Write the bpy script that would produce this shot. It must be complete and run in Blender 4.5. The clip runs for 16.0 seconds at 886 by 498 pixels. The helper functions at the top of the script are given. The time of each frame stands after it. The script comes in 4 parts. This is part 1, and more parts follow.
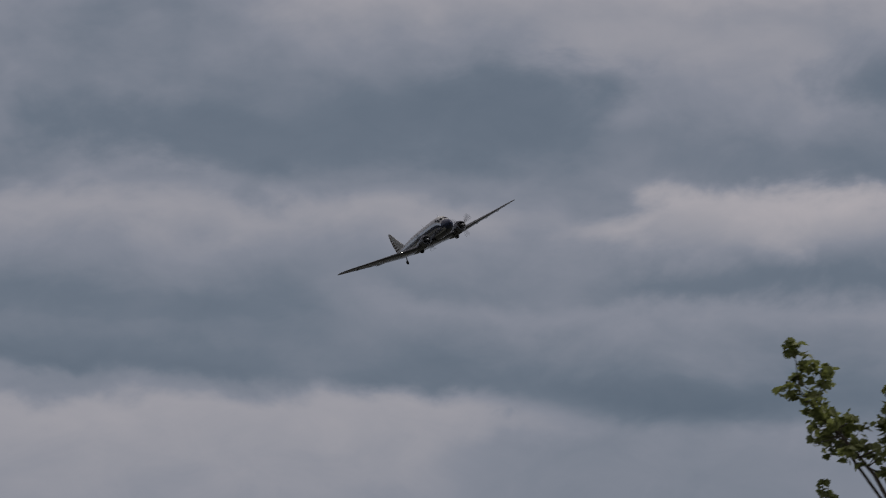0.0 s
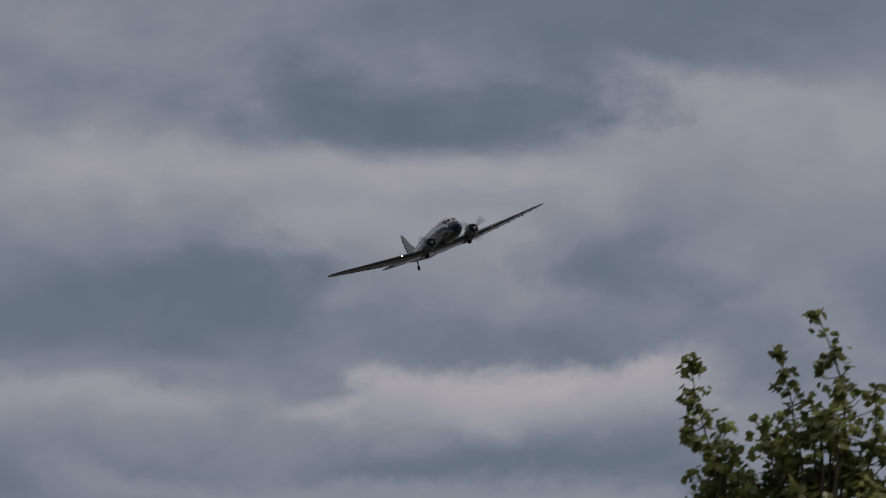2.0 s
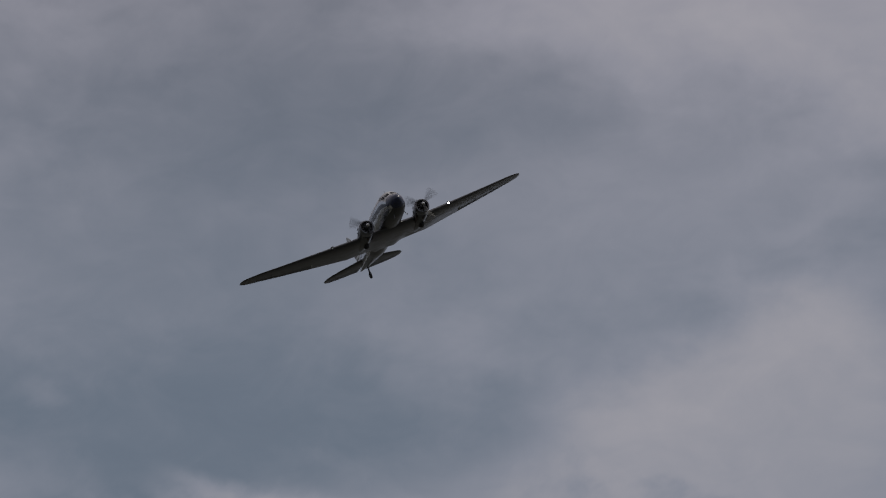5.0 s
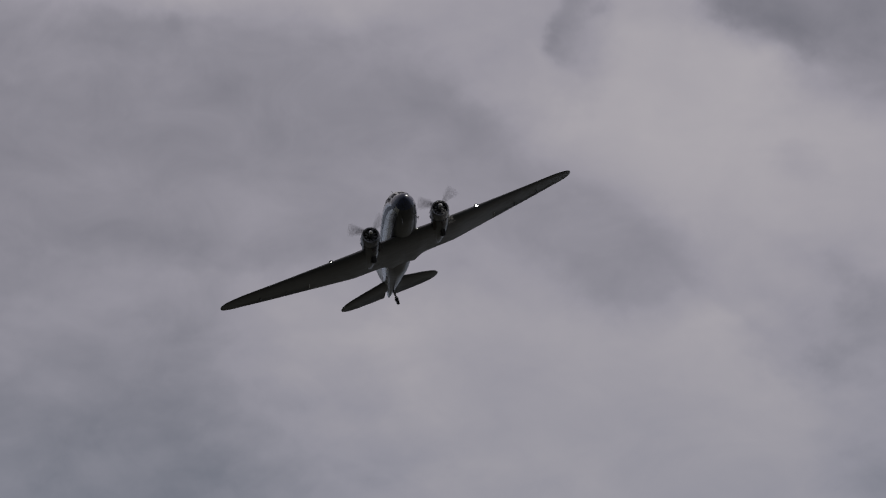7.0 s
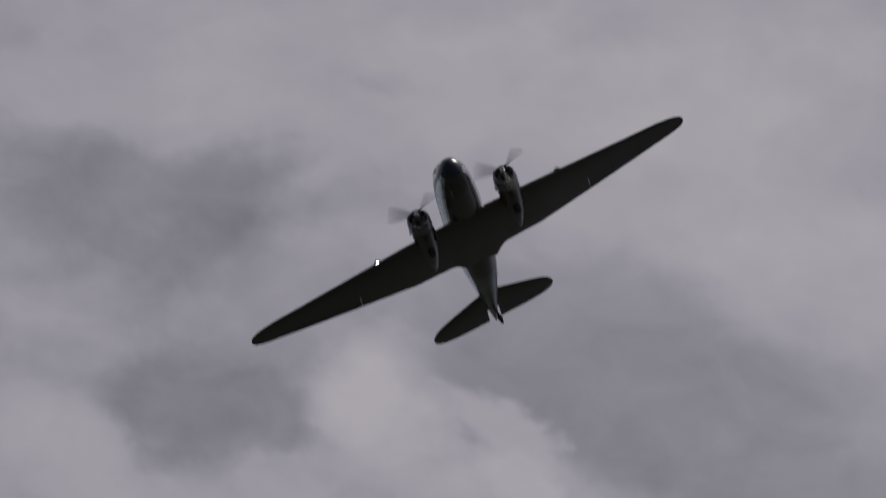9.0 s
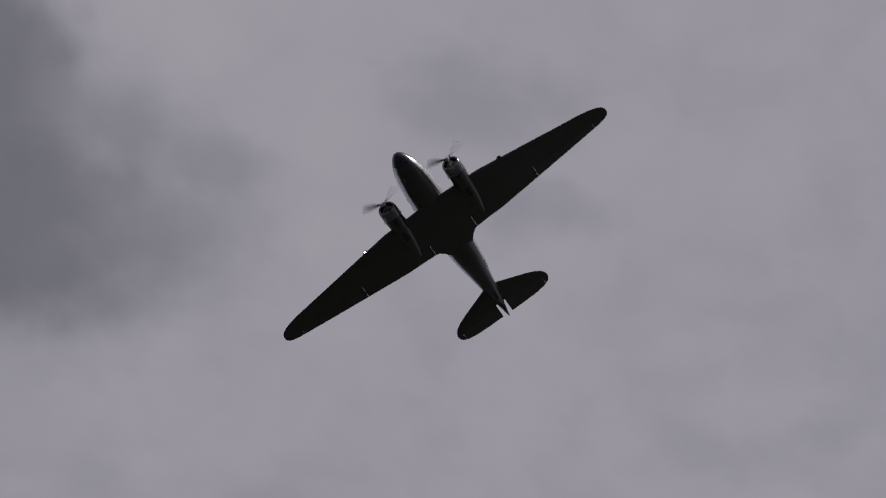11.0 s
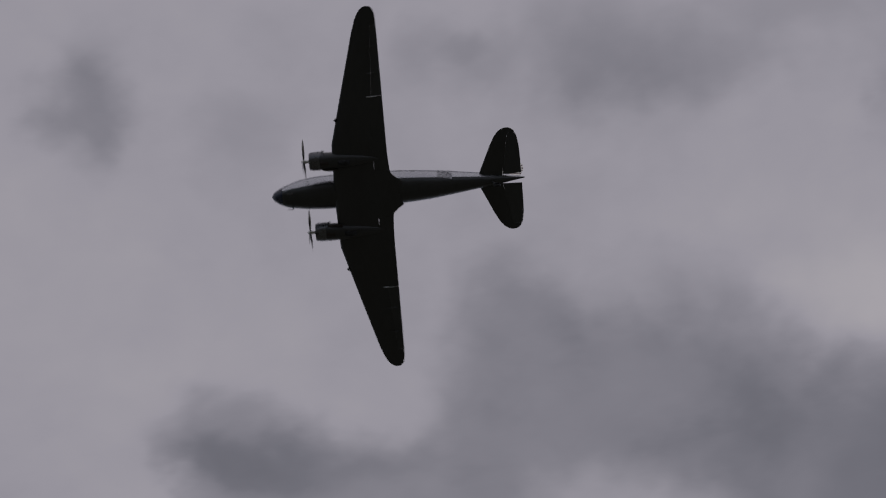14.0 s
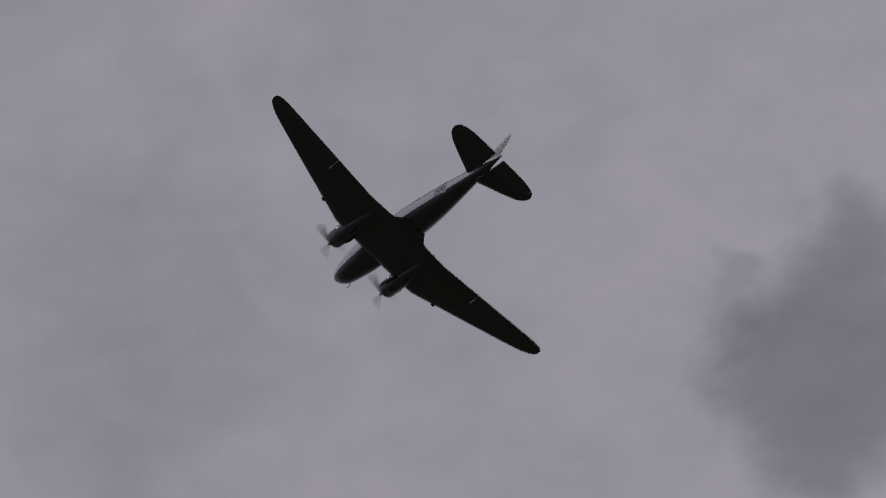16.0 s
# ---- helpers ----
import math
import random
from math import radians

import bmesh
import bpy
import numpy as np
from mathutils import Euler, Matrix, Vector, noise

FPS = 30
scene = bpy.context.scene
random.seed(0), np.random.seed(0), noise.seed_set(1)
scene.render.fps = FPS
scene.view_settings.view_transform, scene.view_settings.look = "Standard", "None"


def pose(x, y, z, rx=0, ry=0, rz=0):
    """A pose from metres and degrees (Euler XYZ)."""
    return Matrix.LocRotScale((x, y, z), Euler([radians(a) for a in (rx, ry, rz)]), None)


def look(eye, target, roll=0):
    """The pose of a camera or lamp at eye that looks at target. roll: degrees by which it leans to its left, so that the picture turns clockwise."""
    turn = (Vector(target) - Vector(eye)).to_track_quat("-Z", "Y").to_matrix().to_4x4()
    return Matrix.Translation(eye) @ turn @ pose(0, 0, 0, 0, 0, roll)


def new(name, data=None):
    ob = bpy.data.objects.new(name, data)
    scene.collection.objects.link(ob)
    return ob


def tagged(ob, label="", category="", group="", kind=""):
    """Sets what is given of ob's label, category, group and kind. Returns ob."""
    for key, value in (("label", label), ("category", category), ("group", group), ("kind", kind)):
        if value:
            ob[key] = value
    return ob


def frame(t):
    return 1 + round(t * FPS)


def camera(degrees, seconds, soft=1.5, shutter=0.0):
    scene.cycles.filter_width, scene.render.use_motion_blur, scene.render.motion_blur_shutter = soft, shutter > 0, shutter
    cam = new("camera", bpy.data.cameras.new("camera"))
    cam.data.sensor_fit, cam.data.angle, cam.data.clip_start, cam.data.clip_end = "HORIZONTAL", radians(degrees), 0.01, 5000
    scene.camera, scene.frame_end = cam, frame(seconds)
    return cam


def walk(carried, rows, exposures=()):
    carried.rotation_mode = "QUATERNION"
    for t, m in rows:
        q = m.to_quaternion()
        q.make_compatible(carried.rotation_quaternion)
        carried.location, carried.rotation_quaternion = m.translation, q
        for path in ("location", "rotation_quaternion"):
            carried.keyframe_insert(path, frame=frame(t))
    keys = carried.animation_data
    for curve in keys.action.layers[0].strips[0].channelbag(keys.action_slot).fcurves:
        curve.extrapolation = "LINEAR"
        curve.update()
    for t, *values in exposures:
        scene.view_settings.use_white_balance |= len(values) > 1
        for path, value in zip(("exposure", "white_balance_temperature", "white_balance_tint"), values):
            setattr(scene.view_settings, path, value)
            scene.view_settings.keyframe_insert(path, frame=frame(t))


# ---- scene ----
cam = camera(9.0, 16.0, soft=1.1, shutter=0.4)
walk(cam, [
    (0, pose(0, 0, 1.6, 101.808, 0, -1.398)),
    (0.5, pose(0, 0, 1.6, 102.094, 0, -2.190)),
    (1, pose(0, 0, 1.6, 102.472, 0, -2.888)),
    (1.5, pose(0, 0, 1.6, 103.002, 0, -3.714)),
    (2, pose(0, 0, 1.6, 103.652, 0, -4.423)),
    (2.5, pose(0, 0, 1.6, 104.303, 0, -5.230)),
    (3, pose(0, 0, 1.6, 104.640, 0, -6.050)),
    (3.5, pose(0, 0, 1.6, 104.909, 0, -7.007)),
    (4, pose(0, 0, 1.6, 105.824, 0, -7.951)),
    (4.5, pose(0, 0, 1.6, 106.876, 0, -8.547)),
    (5, pose(0, 0, 1.6, 107.951, 0, -9.078)),
    (5.5, pose(0, 0, 1.6, 109.101, 0, -9.621)),
    (6, pose(0, 0, 1.6, 110.327, 0, -10.143)),
    (6.5, pose(0, 0, 1.6, 111.642, 0, -10.559)),
    (7, pose(0, 0, 1.6, 113.011, 0, -10.750)),
    (7.5, pose(0, 0, 1.6, 114.238, 0, -10.758)),
    (8, pose(0, 0, 1.6, 115.682, 0, -10.532)),
    (8.5, pose(0, 0, 1.6, 117.131, 0, -10.333)),
    (9, pose(0, 0, 1.6, 119.178, 0, -9.500)),
    (9.5, pose(0, 0, 1.6, 121.835, 0, -8.224)),
    (10, pose(0, 0, 1.6, 124.849, 0, -6.642)),
    (10.5, pose(0, 0, 1.6, 128.039, 0, -4.778)),
    (11, pose(0, 0, 1.6, 131.292, 0, -2.585)),
    (11.5, pose(0, 0, 1.6, 134.501, 0, 0.012)),
    (12, pose(0, 0, 1.6, 137.467, 0, 3.072)),
    (12.5, pose(0, 0, 1.6, 139.765, 0, 6.614)),
    (13, pose(0, 0, 1.6, 140.622, 0, 10.597)),
    (13.5, pose(0, 0, 1.6, 141.191, 0, 15.321)),
    (14, pose(0, 0, 1.6, 140.819, 0, 20.259)),
    (14.5, pose(0, 0, 1.6, 140.454, 0, 25.373)),
    (15, pose(0, 0, 1.6, 139.871, 0, 29.639)),
    (15.5, pose(0, 0, 1.6, 138.340, 0, 33.734)),
    (16, pose(0, 0, 1.6, 137.089, 0, 36.551)),
])

# ---- world, sun ----
SUN_EL, SUN_AZ = 56.0, 85.0


def make_world():
    world = bpy.data.worlds.new("overcast_sky")
    scene.world = world
    world.use_nodes = True
    nt = world.node_tree
    nt.nodes.clear()
    N, L = nt.nodes.new, nt.links.new

    def math_node(op, a, b=None, c=None):
        n = N("ShaderNodeMath")
        n.operation = op
        for k, v in enumerate((a, b, c)):
            if v is None:
                continue
            if isinstance(v, (int, float)):
                n.inputs[k].default_value = v
            else:
                L(v, n.inputs[k])
        return n.outputs[0]

    def vec_node(op, a, b=None):
        n = N("ShaderNodeVectorMath")
        n.operation = op
        for k, v in enumerate((a, b)):
            if v is None:
                continue
            if isinstance(v, (tuple, list)):
                n.inputs[k].default_value = v
            else:
                L(v, n.inputs[k])
        return n.outputs["Value"] if op in ("DOT_PRODUCT", "LENGTH") else n.outputs["Vector"]

    def noise_node(vec, scale, detail, rough=0.55, distortion=0.0, colour=False):
        n = N("ShaderNodeTexNoise")
        n.inputs["Scale"].default_value, n.inputs["Detail"].default_value = scale, detail
        n.inputs["Roughness"].default_value, n.inputs["Distortion"].default_value = rough, distortion
        L(vec, n.inputs["Vector"])
        return n.outputs["Color"] if colour else n.outputs["Fac"]

    way = N("ShaderNodeTexCoord").outputs["Generated"]
    sep = N("ShaderNodeSeparateXYZ")
    L(way, sep.inputs[0])
    dx, dy, dz = sep.outputs
    # azimuth and elevation in degrees
    az = math_node("MULTIPLY", math_node("ARCTAN2", dx, dy), 180 / math.pi)
    el = math_node("MULTIPLY", math_node("ARCSINE", dz), 180 / math.pi)
    comb = N("ShaderNodeCombineXYZ")
    L(az, comb.inputs[0]), L(el, comb.inputs[1])
    sky_pos = comb.outputs[0]
    # the cloud deck seen in perspective: flat layers near the horizon, round heaps overhead
    flat = N("ShaderNodeCombineXYZ")
    height = math_node("ADD", math_node("MAXIMUM", dz, 0.0), 0.06)
    L(math_node("DIVIDE", dx, height), flat.inputs[0]), L(math_node("DIVIDE", dy, height), flat.inputs[1])
    deck = flat.outputs[0]
    soft = noise_node(way, 9.0, 4.0, 0.55, 0.3)
    # ragged outlines: places are shifted by noise before the cloud masses are laid
    shift = vec_node("SUBTRACT", noise_node(vec_node("MULTIPLY", sky_pos, (0.7, 1.0, 1.0)), 1.0, 6.0, 0.56, 0.0, True), (0.5, 0.5, 0.5))
    place = vec_node("ADD", sky_pos, vec_node("MULTIPLY", shift, (2.2, 1.1, 0.0)))
    total = [None]

    group = bpy.data.node_groups.new("cloud_mass", "ShaderNodeTree")
    face = group.interface
    for label, kind in (("Place", "NodeSocketVector"), ("Centre", "NodeSocketVector"), ("Size", "NodeSocketVector"), ("Density", "NodeSocketFloat"), ("Sum", "NodeSocketFloat")):
        face.new_socket(label, in_out="INPUT", socket_type=kind)
    face.new_socket("Sum", in_out="OUTPUT", socket_type="NodeSocketFloat")
    G, K = group.nodes.new, group.links.new
    g_in, g_out = G("NodeGroupInput"), G("NodeGroupOutput")
    steps = [G("ShaderNodeVectorMath") for _ in range(3)]
    for n, op in zip(steps, ("SUBTRACT", "MULTIPLY", "DOT_PRODUCT")):
        n.operation = op
    K(g_in.outputs["Place"], steps[0].inputs[0]), K(g_in.outputs["Centre"], steps[0].inputs[1])
    K(steps[0].outputs["Vector"], steps[1].inputs[0]), K(g_in.outputs["Size"], steps[1].inputs[1])
    K(steps[1].outputs["Vector"], steps[2].inputs[0]), K(steps[1].outputs["Vector"], steps[2].inputs[1])
    sharp, bell, add = G("ShaderNodeMath"), G("ShaderNodeMath"), G("ShaderNodeMath")
    sharp.operation, bell.operation, add.operation = "POWER", "POWER", "MULTIPLY_ADD"
    sharp.inputs[1].default_value, bell.inputs[0].default_value = 1.7, 1 / math.e
    K(steps[2].outputs["Value"], sharp.inputs[0]), K(sharp.outputs[0], bell.inputs[1])
    K(bell.outputs[0], add.inputs[0]), K(g_in.outputs["Density"], add.inputs[1]), K(g_in.outputs["Sum"], add.inputs[2])
    K(add.outputs[0], g_out.inputs[0])

    def cloud(a, e, w, h, d):
        n = N("ShaderNodeGroup")
        n.node_tree = group
        n.inputs["Centre"].default_value, n.inputs["Size"].default_value = (a, e, 0), (0.92 / w, 0.85 / h, 0)
        n.inputs["Density"].default_value = d
        L(place, n.inputs["Place"])
        if total[0] is not None:
            L(total[0], n.inputs["Sum"])
        total[0] = n.outputs[0]

    cloud(7.92, 19.27, 3.35, 0.63, -0.70)
    cloud(13.44, 21.74, 1.55, 0.63, 0.25)
    cloud(13.38, 24.60, 1.14, 0.63, 0.60)
    cloud(12.44, 25.08, 0.38, 0.35, -0.50)
    cloud(14.85, 25.26, 0.76, 0.29, -0.50)
    cloud(14.88, 22.27, 0.81, 0.63, -0.50)
    cloud(10.54, 23.99, 2.20, 0.52, -0.15)
    cloud(11.78, 22.09, 1.86, 0.40, 0.25)
    cloud(7.47, 20.97, 2.59, 0.86, -0.50)
    cloud(13.67, 23.62, 2.07, 1.27, 0.20)
    cloud(11.80, 24.68, 1.90, 0.69, 0.15)
    cloud(12.59, 22.49, 0.62, 0.23, -0.30)
    cloud(8.62, 25.90, 2.11, 0.35, 0.50)
    cloud(12.96, 25.61, 0.57, 0.69, 0.30)
    cloud(14.81, 25.68, 0.89, 0.69, -0.30)
    cloud(14.33, 24.26, 1.58, 0.46, 0.25)
    cloud(11.17, 22.63, 2.49, 0.35, -0.25)
    cloud(8.98, 23.08, 1.88, 0.29, -0.20)
    cloud(10.86, 22.23, 0.93, 0.17, 0.20)
    cloud(8.89, 27.46, 0.71, 0.52, 0.50)
    cloud(10.25, 26.84, 0.84, 0.26, 0.45)
    cloud(11.61, 27.29, 1.62, 0.69, -0.20)
    cloud(13.53, 26.58, 0.96, 0.46, -0.25)
    cloud(13.16, 24.52, 1.01, 0.63, 0.30)
    cloud(12.29, 25.22, 0.32, 0.52, -0.35)
    cloud(6.75, 27.42, 1.17, 0.46, -0.30)
    cloud(9.36, 25.80, 0.64, 0.35, 0.30)
    cloud(7.76, 25.89, 0.96, 0.46, 0.30)
    cloud(7.50, 23.59, 3.01, 0.75, -0.60)
    cloud(14.09, 23.81, 0.94, 0.40, 0.40)
    cloud(7.07, 27.50, 1.10, 0.58, -0.30)
    cloud(8.75, 27.82, 0.65, 0.46, 0.30)
    cloud(9.47, 26.67, 0.51, 0.29, 0.20)
    cloud(14.27, 25.93, 1.09, 0.75, -0.20)
    cloud(13.72, 28.88, 1.31, 0.58, 0.35)
    cloud(10.44, 29.32, 1.65, 0.35, 0.30)
    cloud(6.28, 26.05, 0.96, 0.58, 0.30)
    cloud(7.56, 25.73, 1.28, 0.35, 0.20)
    cloud(11.87, 27.55, 2.27, 0.75, -0.30)
    cloud(8.82, 27.69, 0.71, 0.63, 0.40)
    cloud(10.51, 27.17, 0.71, 0.20, 0.45)
    cloud(6.49, 27.66, 0.84, 0.40, -0.30)
    cloud(5.09, 30.15, 0.80, 0.29, -0.40)
    cloud(6.96, 29.79, 1.66, 0.35, -0.30)
    cloud(11.90, 28.70, 1.64, 0.35, -0.30)
    cloud(11.95, 30.83, 2.55, 0.81, 0.45)
    cloud(5.97, 29.48, 1.65, 0.69, -0.30)
    cloud(5.28, 27.05, 0.84, 0.40, 0.30)
    cloud(7.67, 26.87, 0.52, 0.17, 0.30)
    cloud(11.83, 31.35, 0.74, 0.23, -0.40)
    cloud(8.67, 30.85, 0.40, 0.14, -0.30)
    cloud(-3.89, 42.20, 1.40, 1.44, -0.60)
    cloud(-2.68, 41.32, 2.30, 0.75, -0.70)
    cloud(4.08, 41.75, 0.93, 0.23, -0.20)
    cloud(-5.32, 44.16, 2.41, 0.69, -0.50)
    cloud(-7.37, 47.13, 0.85, 0.23, -0.35)
    cloud(-5.67, 46.86, 0.50, 0.23, -0.25)
    cloud(-10.61, 47.19, 0.76, 1.04, -0.30)
    cloud(-10.00, 46.19, 1.08, 0.58, -0.40)
    cloud(-6.84, 46.07, 2.49, 0.29, -0.45)
    cloud(-6.75, 47.91, 0.86, 0.23, -0.20)
    cloud(-0.66, 50.23, 0.63, 0.35, -0.30)
    cloud(-4.10, 47.24, 0.51, 0.17, -0.25)
    cloud(-12.28, 48.48, 1.39, 1.32, -0.50)
    cloud(-13.65, 48.70, 2.35, 0.98, -0.40)
    cloud(-16.73, 49.71, 2.22, 0.75, -0.40)
    cloud(-14.45, 48.64, 3.48, 0.63, -0.40)
    cloud(-16.61, 52.70, 1.71, 0.40, -0.30)
    cloud(-6.47, 51.78, 0.93, 0.46, -0.25)
    cloud(-17.32, 49.32, 2.47, 0.69, -0.40)
    cloud(-12.06, 48.70, 1.57, 0.35, -0.40)
    cloud(-17.56, 52.88, 1.52, 0.58, -0.20)
    cloud(-12.63, 52.11, 0.37, 0.35, -0.20)
    cloud(-16.71, 49.44, 2.65, 0.63, -0.40)
    cloud(-11.91, 48.91, 1.40, 0.52, -0.40)
    cloud(-20.00, 52.86, 0.95, 0.35, -0.20)
    cloud(-16.56, 49.73, 2.49, 0.86, -0.60)
    cloud(-15.76, 48.78, 2.27, 0.58, -0.40)
    cloud(-23.16, 48.55, 1.48, 0.23, -0.40)
    cloud(-26.21, 52.23, 0.85, 0.52, -0.25)
    cloud(-19.02, 49.60, 1.06, 0.98, -0.60)
    cloud(-21.34, 48.43, 2.60, 0.46, -0.70)
    cloud(-26.16, 52.18, 0.84, 0.35, -0.30)
    cloud(-23.65, 48.86, 1.14, 0.46, -0.60)
    cloud(-23.53, 47.65, 1.02, 0.52, -0.50)
    cloud(-35.79, 51.67, 0.93, 0.63, -0.50)
    cloud(-34.12, 50.71, 0.82, 0.29, -0.25)
    cloud(-30.95, 46.13, 1.00, 0.40, -0.70)
    cloud(-29.06, 45.89, 1.49, 0.35, -0.70)
    cloud(-39.95, 50.08, 0.81, 0.26, -0.40)
    cloud(-31.29, 45.94, 1.16, 0.69, -0.80)
    cloud(-30.51, 47.05, 0.68, 0.40, -0.50)
    cloud(-30.90, 45.00, 0.98, 0.46, -0.50)
    cloud(6.88, 23.29, 1.44, 1.01, 0.45)
    cloud(9.33, 23.33, 1.44, 1.01, 0.52)
    cloud(11.79, 23.33, 1.44, 1.01, 0.45)
    cloud(14.24, 23.29, 1.44, 1.01, 0.42)
    cloud(6.93, 21.60, 1.42, 1.01, 0.14)
    cloud(9.35, 21.64, 1.42, 1.01, 0.45)
    cloud(11.77, 21.64, 1.42, 1.01, 0.52)
    cloud(14.19, 21.60, 1.42, 1.01, 0.35)
    cloud(9.36, 19.95, 1.41, 1.01, 0.21)
    cloud(11.76, 19.95, 1.41, 1.01, 0.21)
    cloud(14.15, 19.92, 1.41, 1.01, 0.28)
    cloud(12.01, 25.92, 1.47, 1.01, 0.14)
    cloud(7.10, 22.51, 1.43, 1.01, -0.28)
    cloud(11.62, 28.82, 1.51, 1.01, 0.21)
    cloud(14.19, 28.77, 1.51, 1.01, 0.14)
    cloud(6.54, 27.08, 1.49, 1.01, 0.14)
    cloud(11.60, 27.13, 1.49, 1.01, 0.21)
    cloud(6.59, 25.39, 1.46, 1.01, -0.14)
    cloud(5.57, 30.81, 1.54, 1.01, 0.24)
    cloud(8.19, 30.86, 1.54, 1.01, 0.42)
    cloud(10.81, 30.86, 1.54, 1.01, 0.35)
    cloud(13.43, 30.81, 1.54, 1.01, 0.21)
    cloud(13.37, 29.12, 1.51, 1.01, 0.14)
    cloud(13.31, 27.44, 1.49, 1.01, 0.14)
    cloud(-4.88, 46.09, 1.91, 1.01, 0.14)
    cloud(-1.64, 46.18, 1.91, 1.01, 0.14)
    cloud(1.62, 46.18, 1.91, 1.01, 0.14)
    cloud(-4.74, 44.40, 1.85, 1.01, 0.28)
    cloud(-1.59, 44.49, 1.85, 1.01, 0.35)
    cloud(1.57, 44.49, 1.85, 1.01, 0.14)
    cloud(-4.61, 42.72, 1.80, 1.01, -0.63)
    cloud(-11.84, 49.65, 2.04, 1.01, 0.28)
    cloud(-1.57, 47.96, 1.98, 1.01, -0.14)
    cloud(-13.52, 51.18, 2.11, 1.01, 0.14)
    cloud(-17.06, 49.49, 2.04, 1.01, 0.63)
    cloud(-13.59, 49.49, 2.04, 1.01, 0.77)
    cloud(-27.14, 50.44, 2.08, 1.01, 0.14)
    cloud(-23.66, 48.75, 2.01, 1.01, 0.28)
    cloud(-41.51, 46.98, 1.94, 1.01, -0.14)
    cloud(-41.35, 45.30, 1.88, 1.01, -0.21)
    cloud(6.84, 23.95, 1.45, 1.01, -0.21)
    cloud(9.30, 23.99, 1.45, 1.01, -0.21)
    cloud(11.77, 23.99, 1.45, 1.01, -0.21)
    cloud(14.23, 23.95, 1.45, 1.01, -0.17)
    cloud(-18.04, 49.41, 2.03, 1.01, 0.21)
    band = noise_node(deck, 4.5, 4.0, 0.5, 0.0)
    fine = noise_node(vec_node("MULTIPLY", sky_pos, (0.75, 1.2, 1.0)), 0.9, 6.0, 0.55, 0.0)
    heaps = N("ShaderNodeTexVoronoi")
    heaps.feature = "SMOOTH_F1"
    heaps.inputs["Scale"].default_value, heaps.inputs["Smoothness"].default_value = 1.0, 0.6
    heaps.inputs["Detail"].default_value, heaps.inputs["Roughness"].default_value = 2.0, 0.5
    L(vec_node("MULTIPLY", place, (0.8, 1.5, 1.0)), heaps.inputs["Vector"])
    low = N("ShaderNodeMapRange")
    low.interpolation_type = "SMOOTHSTEP"
    L(el, low.inputs["Value"])
    for k, v in enumerate((16.0, 24.0, 0.0, 1.0)):
        low.inputs[k + 1].default_value = v
    up = low.outputs[0]
    calm = []
    for stops in ((14.0, 23.0, 1.0, 0.6), (30.0, 42.0, 1.0, 0.45)):
        n = N("ShaderNodeMapRange")
        L(el, n.inputs["Value"])
        for k, q in enumerate(stops):
            n.inputs[k + 1].default_value = q
        calm.append(n.outputs[0])
    rough = math_node("MULTIPLY", calm[0], calm[1])
    # thickness 0 (dark base) to 1 (thin, bright)
    mass = math_node("DIVIDE", total[0], math_node("MULTIPLY_ADD", math_node("ABSOLUTE", total[0]), 0.55, 1.0))
    v = math_node("MULTIPLY_ADD", mass, 0.48, 0.5)
    v = math_node("MULTIPLY_ADD", math_node("SUBTRACT", band, 0.5), 0.25, v)
    v = math_node("MULTIPLY_ADD", math_node("MULTIPLY", math_node("SUBTRACT", fine, 0.5), rough), 0.45, v)
    v = math_node("MULTIPLY_ADD", math_node("SUBTRACT", soft, 0.5), 0.25, v)
    v = math_node("MULTIPLY_ADD", math_node("MULTIPLY", math_node("SUBTRACT", heaps.outputs["Distance"], 0.45), rough), -0.16, v)

    # cloud banks: a ragged bright top that shades off into a base, each in front of those before it
    billow = math_node("SUBTRACT", noise_node(vec_node("MULTIPLY", way, (57.3, 57.3, 90.0)), 0.75, 8.0, 0.56, 0.25), 0.5)
    crag = math_node("SUBTRACT", noise_node(vec_node("MULTIPLY", way, (57.3, 57.3, 75.0)), 0.42, 6.0, 0.5, 0.0), 0.5)
    wisps = math_node("SUBTRACT", noise_node(vec_node("MULTIPLY", way, (57.3, 57.3, 100.0)), 1.1, 7.0, 0.6, 0.6), 0.5)

    def make_group(name, sockets):
        g = bpy.data.node_groups.new(name, "ShaderNodeTree")
        for label, kind in sockets:
            g.interface.new_socket(label, in_out="INPUT", socket_type="NodeSocket" + kind)
        g.interface.new_socket("Value", in_out="OUTPUT", socket_type="NodeSocketFloat")
        gi, go = g.nodes.new("NodeGroupInput"), g.nodes.new("NodeGroupOutput")

        def op(kind, *args):
            node = g.nodes.new("ShaderNodeMath")
            node.operation = kind
            for k, q in enumerate(args):
                if isinstance(q, (int, float)):
                    node.inputs[k].default_value = q
                else:
                    g.links.new(q, node.inputs[k])
            return node.outputs[0]

        def vec(kind, a, b):
            node = g.nodes.new("ShaderNodeVectorMath")
            node.operation = kind
            g.links.new(a, node.inputs[0]), g.links.new(b, node.inputs[1])
            return node.outputs["Value"] if kind == "DOT_PRODUCT" else node.outputs["Vector"]

        def step(value, low, high, a=0.0, b=1.0, smooth=True):
            node = g.nodes.new("ShaderNodeMapRange")
            node.interpolation_type = "SMOOTHSTEP" if smooth else "LINEAR"
            for k, q in enumerate((value, low, high, a, b)):
                if isinstance(q, (int, float)):
                    node.inputs[k].default_value = q
                else:
                    g.links.new(q, node.inputs[k])
            return node.outputs[0]

